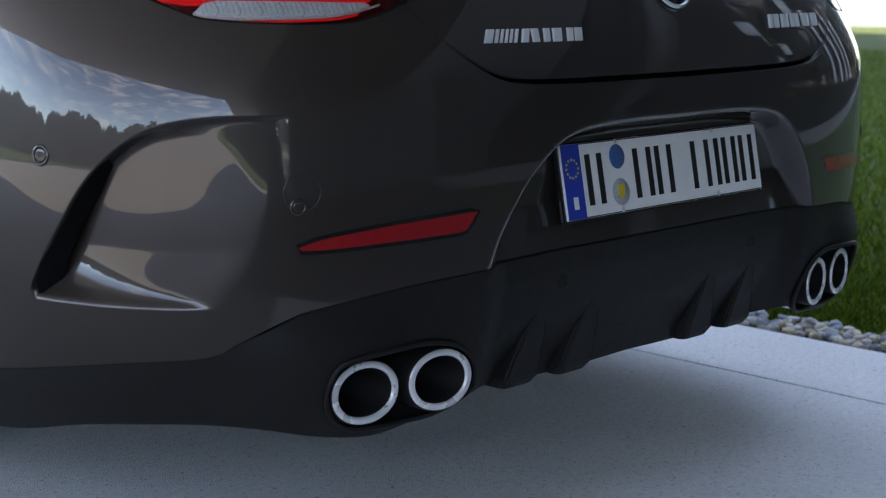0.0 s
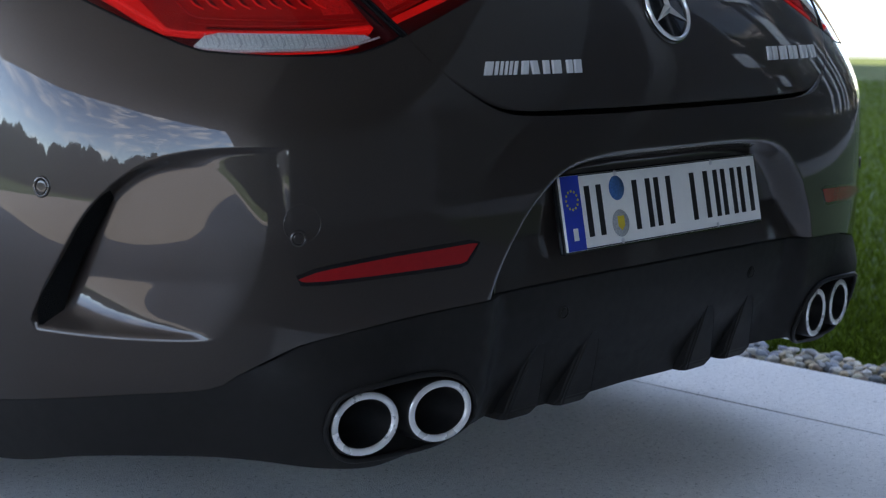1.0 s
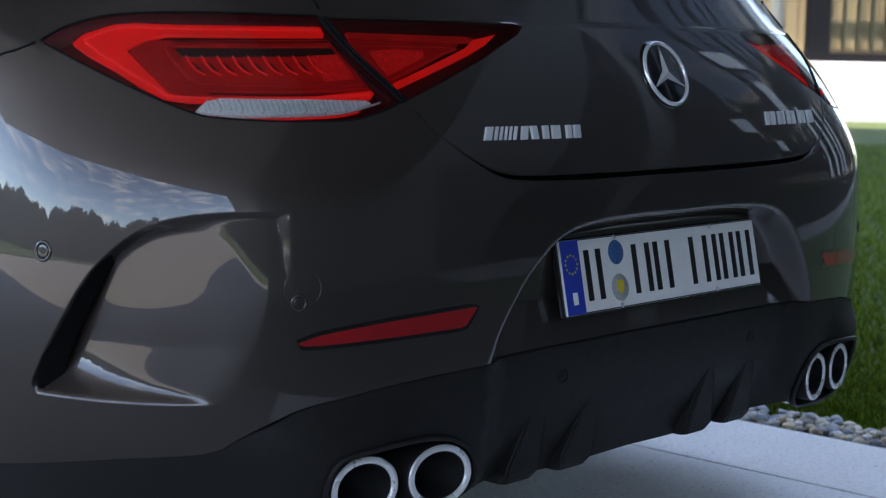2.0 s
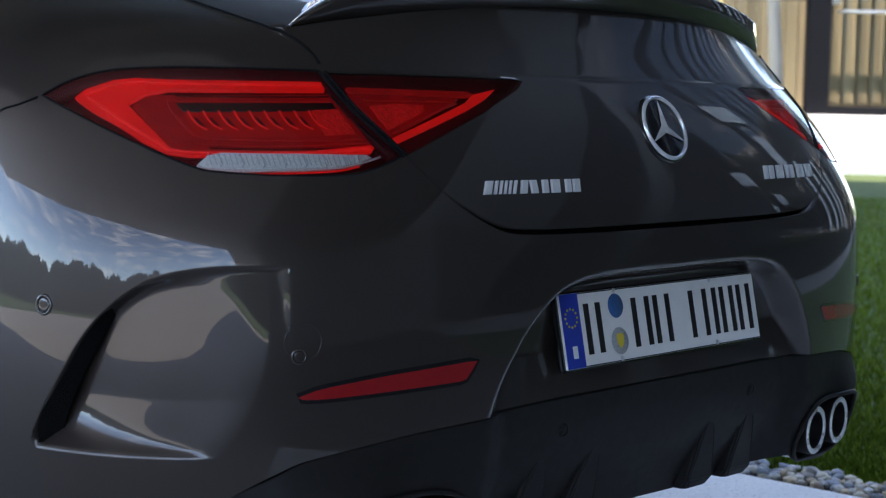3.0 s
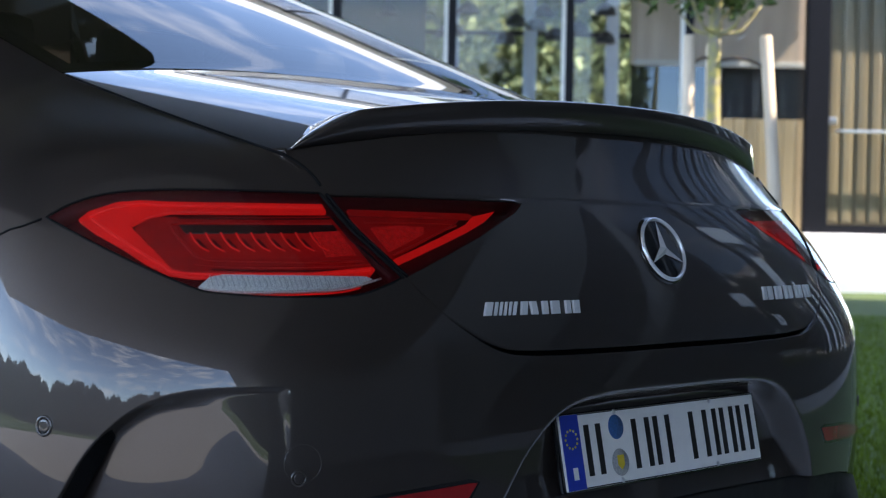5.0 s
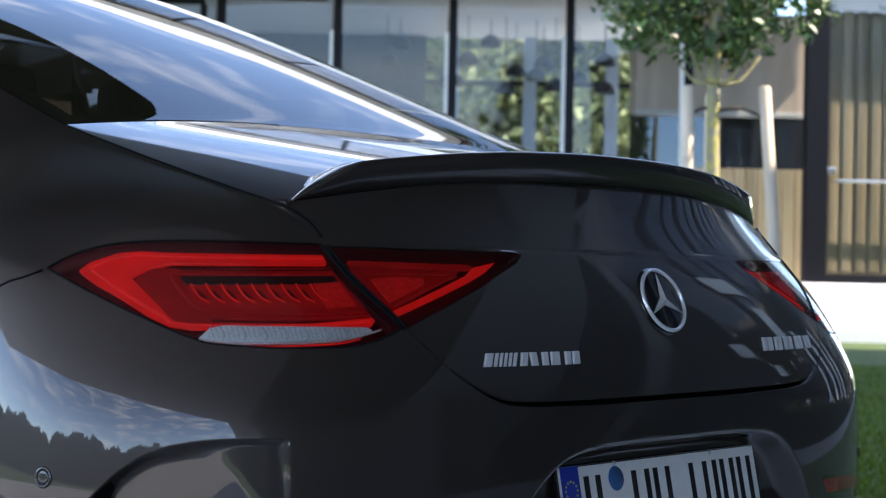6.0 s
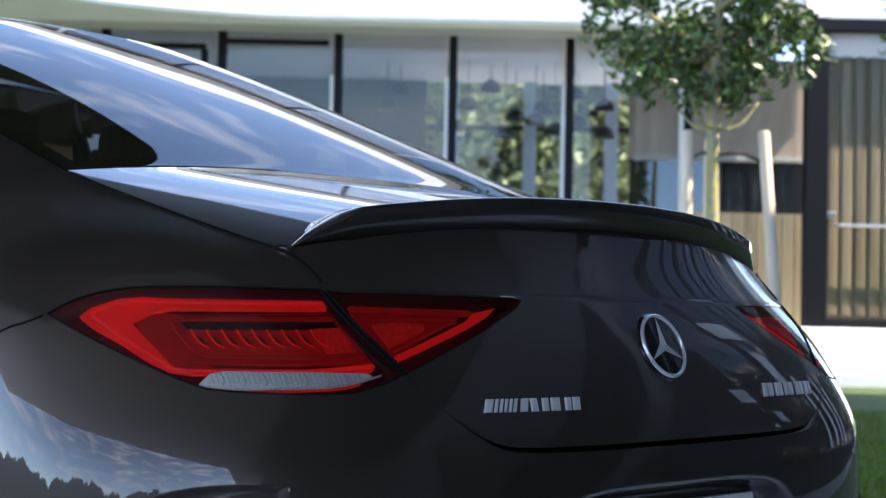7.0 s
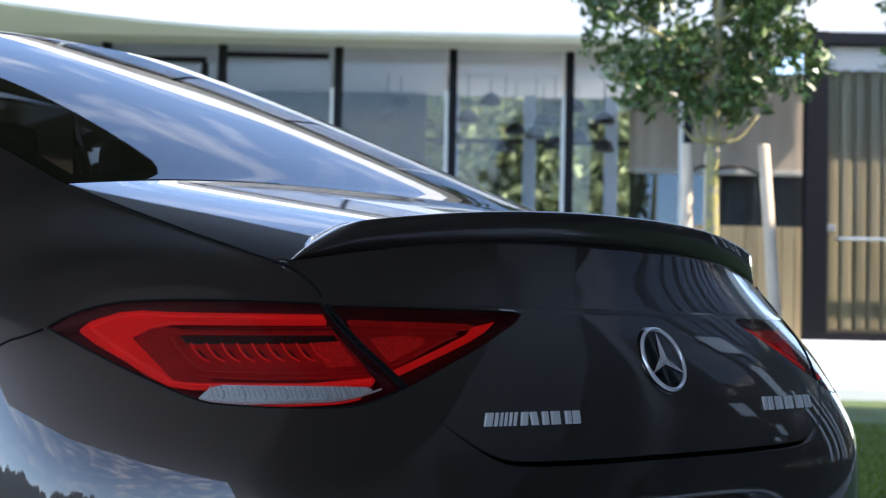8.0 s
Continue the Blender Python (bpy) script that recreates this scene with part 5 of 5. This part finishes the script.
part("niche", block(4.40, 1.9, 2.55, 6.2, 1.98, 3.42), LAMP_SHADE, pav)
part("counter_edge", block(2.95, 1.48, 3.36, 6.2, 1.64, 3.44, 0.01), CEILING, pav)
# Added opening with grey glass; sky behind it imitates a mirrored sky.
p = part("grey_pane", block(2.95, 2.08, 2.55, 4.40, 2.10, 3.42), GREY_PANE, pav, "added grey pane whose view of sky imitates a reflection")
p.visible_shadow = False
for k in range(17):
    a = 2.95 + k * 0.194
    part("timber_board", block(a, 1.5, 0.80, a + 0.184, 1.60, 2.55, 0.006), OAK, pav)
# entrance with a timber curtain of slats
door = new("entrance")
door.parent = pav
tagged(door, "dark framed glass entrance before pale vertical timber slats")
part("jamb", block(5.27, -0.12, 0.80, 5.60, 0.12, 5.35, 0.01), DARK_FRAME, door)
part("head", block(5.27, -0.14, 5.15, 9.4, 0.14, 5.33, 0.01), DARK_FRAME, door)
part("parapet", block(5.0, -0.10, 5.33, 9.4, 0.20, 6.6, 0.02), WHITE_PAINT, door)
part("threshold", block(5.60, -0.10, 0.80, 9.4, 0.12, 0.93, 0.01), DARK_FRAME, door)
part("top_light", block(5.60, 0.02, 4.80, 9.4, 0.10, 5.15, 0.01), CEILING, door)
part("backing", block(5.60, 0.24, 0.93, 9.4, 0.36, 4.82), OAK, door)
for k in range(18):
    a = 5.66 + k * 0.205
    part("slat", block(a, 0.17, 0.95, a + 0.165, 0.29, 4.82, 0.035), OAK, door)
p = part("pane", block(5.62, 0.05, 0.94, 9.4, 0.065, 4.80), PANE, door)
p.visible_shadow = False
part("push_bar", tube([(5.72, -0.02, 2.30), (6.6, -0.02, 2.30), (7.6, -0.02, 2.30)], 0.024, 10), STEEL, door)
part("lock", block(5.60, -0.02, 2.40, 5.74, 0.05, 2.50, 0.01), STEEL, door)

# pendant lamps under the pavilion ceiling
pend = lathe([(0.010, 0.0), (0.04, -0.012), (0.125, -0.06), (0.168, -0.15), (0.175, -0.21), (0.162, -0.21), (0.11, -0.075), (0.02, -0.035)], 20)
pend.materials.append(LAMP_SHADE)
cord = lathe([(0.006, 0.0), (0.006, 1.7)], 6)
cord.materials.append(DARK_FRAME)
for k, (a, b, z) in enumerate(((0.35, 2.2, 4.02), (0.72, 2.6, 4.35), (0.15, 3.0, 3.75), (0.95, 2.2, 3.55), (1.15, 2.9, 3.92), (1.45, 2.4, 3.80), (1.62, 3.2, 4.12), (1.75, 2.2, 3.62), (2.1, 2.6, 4.28),
                               (2.2, 3.1, 3.85), (2.55, 2.3, 4.05), (2.62, 2.9, 3.66), (0.02, 2.4, 3.66), (-0.75, 2.6, 4.3), (-0.95, 2.3, 3.98))):
    z = min(z + 0.38, 4.86)
    lamp = thing("pendant_lamp", "dark dome pendant lamp hanging from the ceiling", "lamp", B @ pose(a, b, z), "pendant lamps")
    part("shade", pend, None, lamp)
    c = part("cord", cord, None, lamp)
    c.scale = (1, 1, (4.962 - z) / 1.7)


# ---------------------------------------------------------------- planting
def leaf_cloud(centres, count, spread, size, seed, squash=1.0):
    """Small two-faced leaves scattered in many clumps."""
    r = np.random.RandomState(seed)
    c = np.array(centres)
    pick = r.randint(0, len(c), count)
    d = r.normal(0, 1, (count, 3))
    d /= np.linalg.norm(d, axis=1)[:, None]
    rad = r.uniform(0, 1, count) ** 0.45
    p = c[pick, :3] + d * (rad * c[pick, 3] * spread)[:, None] * (1, 1, squash)
    u = r.normal(0, 1, (count, 3))
    u /= np.linalg.norm(u, axis=1)[:, None]
    w = np.cross(u, r.normal(0, 1, (count, 3)))
    w /= np.linalg.norm(w, axis=1)[:, None]
    s = size * r.uniform(0.6, 1.3, count)[:, None]
    fold = np.cross(u, w) * s * 0.18
    v = np.stack([p - u * s, p + w * s * 0.45 + fold, p + u * s, p - w * s * 0.45 + fold], 1).reshape(-1, 3)
    f = [(4 * k, 4 * k + 1, 4 * k + 2) for k in range(count)] + [(4 * k, 4 * k + 2, 4 * k + 3) for k in range(count)]
    return solid(v, f)


TX0, TY0 = 8.06, 5.20
tree = thing("young_tree", "young broad-leaved tree with mossy bark, staked in the lawn", "tree", pose(TX0, TY0, -0.03))
bend = [(0, 0, 0), (0.01, 0.0, 0.8), (-0.02, 0.01, 1.7), (-0.01, 0.02, 2.5), (0.02, 0.0, 3.3), (0.0, 0.02, 4.4), (0.03, 0.0, 5.2)]
tr = spline(bend, 0.2)
part("trunk", tube(tr, np.interp(tr[:, 2], (0, 0.15, 2.4, 5.2), (0.085, 0.058, 0.046, 0.012)), 12), BARK, tree, "slim trunk with yellow-green moss")
r5 = random.Random(11)
clumps = []
for k in range(26):
    z = 2.55 + 2.4 * (k / 25) ** 0.9
    a = k * 2.4 + r5.uniform(-0.3, 0.3)
    reach = (1.05 if z < 4.2 else 0.75) * r5.uniform(0.7, 1.1) * (0.62 + 0.38 * min(1, (z - 2.3) / 0.8))
    e = Vector((math.cos(a) * reach - 0.13, math.sin(a) * reach + 0.14, z + 0.30 + r5.uniform(-0.15, 0.3)))
    m = Vector((e.x * 0.5, e.y * 0.5, z + 0.02))
    pts = spline([(0, 0, z - 0.1), tuple(m), tuple(e)], 0.12)
    part("limb", tube(pts, np.linspace(0.020, 0.005, len(pts)), 6), BARK, tree)
    for t in (0.35, 0.55, 0.75, 1.0):
        q = pts[int(t * (len(pts) - 1))]
        clumps.append((q[0] + r5.uniform(-0.13, 0.13), q[1] + r5.uniform(-0.13, 0.13), q[2] + r5.uniform(-0.12, 0.16), r5.uniform(0.14, 0.27)))
for k in range(5):
    a = k * 1.3 + 0.5
    pts = spline([(0, 0, 2.33), (math.cos(a) * 0.18, math.sin(a) * 0.18, 2.36), (math.cos(a) * 0.34, math.sin(a) * 0.34, 2.55)], 0.06)
    part("limb", tube(pts, np.linspace(0.016, 0.006, len(pts)), 6), BARK, tree)
part("crown", leaf_cloud(clumps, 17000, 1.0, 0.044, 21), LEAF, tree, "loose crown of small green leaves")
for k, (dx, dy, lx, ly) in enumerate(((-0.14, 0.155, 0.0, 0.0), (0.20, -0.285, 0.125, -0.135), (0.45, 0.35, 0.05, 0.03))):
    stake = part("tree_stake", tube([(lx, ly, -0.2), (lx * 0.5, ly * 0.5, 1.1), (0, 0, 2.30), (0, 0, 2.315)], [0.048, 0.047, 0.044, 0.036], 14), STAKE_WOOD)
    stake.matrix_basis = pose(TX0 + dx, TY0 + dy, -0.03)
    tagged(stake, "peeled pale wooden tree stake driven into the lawn", "stake", "stakes round the tree")
for e in ((-0.14, 0.155), (0.20, -0.285)):
    pts = spline([(TX0 + e[0], TY0 + e[1], 2.05), (TX0 + e[0] * 0.5, TY0 + e[1] * 0.5, 2.12), (TX0, TY0, 2.10)], 0.04)
    tie = part("tree_tie", tube(pts, 0.014, 6), STRAP)
    tagged(tie, "brown strap tying the trunk to a stake", "strap", "tree ties")

copy_thing(tree, pose(12.0, 5.04, -0.03, 0, 0, 140) @ Matrix.Scale(1.26, 4))

# hedge and shrubs behind the pavilion
r6 = random.Random(3)
hd = thing("hedge", "sunlit yellow-green trees behind the pavilion", "hedge", B @ pose(0, 12.0, 0))
cl = [(r6.uniform(-5.5, 4.2), r6.uniform(-0.8, 1.6), r6.uniform(0.4, 6.6), r6.uniform(0.5, 1.0)) for k in range(420)]
part("foliage", leaf_cloud(cl, 80000, 1.0, 0.17, 8), HEDGE, hd)
for k in range(5):
    part("stem", tube([(-3 + 1.9 * k, 0.2, -0.1), (-3 + 1.9 * k, 0.3, 2.0), (-2.9 + 1.9 * k, 0.2, 4.6)], [0.12, 0.10, 0.04], 8), BARK, hd)

# far wood beyond the drive, seen in the paint
r7 = random.Random(9)
wood = thing("far_wood", "dark line of trees beyond the drive", "woods", pose(-75, 10, -0.03))
cl = []
for k in range(150):
    y = -95 + 190 * k / 149 + r7.uniform(-0.6, 0.6)
    hgt = 6.8 + 1.6 * math.sin(k * 0.17) + 0.9 * math.sin(k * 0.61) + r7.uniform(-0.7, 0.9)
    for j in range(7):
        t = j / 6
        cl.append((r7.uniform(-2, 2), y + r7.uniform(-0.8, 0.8), 0.4 + hgt * t, (2.3 - 0.9 * t * t) * r7.uniform(0.8, 1.2)))
part("foliage", leaf_cloud(cl, 90000, 1.0, 0.62, 31), CONIFER, wood)
wood.children[0]["kind"] = "stuff"
for k in range(40):
    part("stem", tube([(0, -94 + 4.8 * k, -0.3), (0, -94 + 4.8 * k, 5.5)], [0.25, 0.1], 6), BARK, wood)

# Unseen rows added to block bright horizon sky in glass and paint reflections.
copy_thing(wood, pose(-70, 78, -0.03, 0, 0, -90))
copy_thing(wood, pose(-48, -70, -0.03, 0, 0, 55))

# ---------------------------------------------------------------- canopy over the drive and the house behind
canopy = thing("canopy", "wide flat grey canopy over the drive", "canopy", kind="structure")
roofing = slab([(-10.4, -14.5), (1.02, -14.5), (1.02, 2.35), (0.69, 2.94), (0.05, 4.1), (-1.2, 5.7), (-6.4, 5.7), (-4.2, 0.0), (-3.95, -3.9)], 0.30, 0.02)
bmesh.ops.translate(roofing, verts=roofing.verts, vec=(0, 0, 2.6))
part("slab", roofing, SOFFIT, canopy)
# Shade under the canopy's middle and front is put in as darker boards.
for edge, tone in (([(1.0, -6.9), (1.0, 1.396), (-2.4, 1.396), (-0.7, 0.5), (-0.62, -0.95), (-1.5, -1.9), (-3.75, -4.7), (-3.88, -6.9)], SHADE_BOARDS),
                   ([(1.0, 1.4), (1.0, 2.34), (0.67, 2.93), (0.04, 4.08), (-1.2, 5.68), (-2.6, 5.68), (-2.6, 1.4)], INNER_WALL)):
    lining = slab(edge, 0.03, 0.0)
    bmesh.ops.translate(lining, verts=lining.verts, vec=(0, 0, 2.568))
    part("dark_lining", lining, tone, canopy, "soffit part darkened in colour for deeper shade")
for (x0, y0), (x1, y1) in (((-5.5, 4.8), (-1.9, -2.3)),):  # open joint between the pale boards
    d = Vector((x1 - x0, y1 - y0))
    bm = block(0, -0.003, 2.596, d.length, 0.003, 2.604)
    bmesh.ops.transform(bm, verts=bm.verts, matrix=pose(x0, y0, 0, 0, 0, math.degrees(math.atan2(d.y, d.x))))
    part("joint", bm, DARK_FRAME, canopy)
part("edge_trim", block(1.022, -7.0, 2.63, 1.08, 2.34, 2.88, 0.01), DARK_FRAME, canopy)
for x, y in ((0.8, -6.6), (-1.5, 5.3)):
    part("column", tube([(x, y, -0.02), (x, y, 2.62)], 0.06, 20), WHITE_PAINT, canopy)
rear = thing("wall_south", "grey clad house wall behind the drive", "wall", kind="structure")
# Unseen tall block added to close a sliver of sky in the reflections.
part("corner", block(0.95, -4.72, -0.05, 1.74, -4.48, 6.9), CLADDING, rear)
part("cladding", block(-2.9, -4.7, -0.05, 0.95, -4.5, 2.6), CLADDING, rear)
wing = thing("glass_wing", "tall dark glazed hall with slim posts and added white panels", "building", pose(1.75, -4.72, 0, 0, 0, 27.5), kind="structure")
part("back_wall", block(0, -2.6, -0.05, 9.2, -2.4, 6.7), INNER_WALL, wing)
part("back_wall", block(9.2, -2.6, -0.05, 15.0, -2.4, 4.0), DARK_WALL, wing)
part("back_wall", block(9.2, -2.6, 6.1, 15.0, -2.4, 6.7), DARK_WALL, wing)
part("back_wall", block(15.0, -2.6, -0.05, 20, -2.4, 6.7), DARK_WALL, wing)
fin_wall = slab([(0.0, -0.05), (0.75, -0.05), (4.97, 6.5), (0.0, 6.5)], 0.16, 0.0)
bmesh.ops.rotate(fin_wall, verts=fin_wall.verts, cent=(0, 0, 0), matrix=Matrix.Rotation(radians(90), 3, "X"))
bmesh.ops.translate(fin_wall, verts=fin_wall.verts, vec=(0, 0.30, 0))
part("slanted_wall", fin_wall, INNER_WALL, wing, "dark slanted end wall")
part("column", tube([(2.33, 0.50, -0.05), (3.8, 0.49, 3.7), (4.92, 0.48, 6.52)], 0.09, 24), CLADDING, wing, "slanted grey steel column")
for k in range(7):
    part("mullion", block(9.9 + 0.74 * k, -2.56, 4.0, 10.06 + 0.74 * k, -2.44, 6.1, 0.008), DARK_FRAME, wing)
for z in (4.9, 5.9):
    part("transom", block(9.2, -2.54, z, 15.0, -2.46, z + 0.12, 0.008), DARK_FRAME, wing)
part("end_wall", block(-0.2, -2.6, -0.05, 0.0, 0.1, 6.7), DARK_WALL, wing)
part("roof", block(-0.2, -2.6, 6.5, 20, 0.8, 6.9, 0.02), DARK_FRAME, wing)
part("sill", block(0, -0.14, -0.05, 20, 0.14, 0.30, 0.01), DARK_FRAME, wing)
part("gallery", block(0, -2.4, 3.3, 20, -0.3, 3.6, 0.01), DARK_FRAME, wing)
for k in range(15):
    part("post", block(0.1 + 1.4 * k, -0.09, 0.30, 0.24 + 1.4 * k, 0.09, 6.5, 0.01), DARK_FRAME, wing)
for k in range(14):
    if k > 3:
        part("mullion", block(0.835 + 1.4 * k, -0.05, 0.30, 0.885 + 1.4 * k, 0.06, 6.5, 0.006), DARK_FRAME, wing)
    p = part("pane", block(0.26 + 1.4 * k, -0.01, 0.20, 1.48 + 1.4 * k, 0.01, 6.48), HALL_PANE if k < 3 else SOLAR, wing)
    p.visible_shadow = False
# White panels added to put bright patches into the boot lid's reflections.
for a, z0, w, hg in ((5.6, 3.75, 0.95, 0.55), (5.9, 2.3, 0.5, 1.0), (4.15, 2.0, 0.30, 0.35), (4.7, 1.5, 0.22, 0.3), (6.9, 0.5, 0.22, 2.3), (7.8, 0.5, 0.3, 2.0), (8.8, 0.5, 0.25, 2.4), (9.7, 0.4, 0.35, 2.2),
                     (15.6, 3.6, 3.2, 2.6)):
    part("blind", block(a, 0.11, z0, a + w, 0.14, z0 + hg, 0.004), WHITE_PAINT, wing, "added white panel, mirrored as a bright patch")
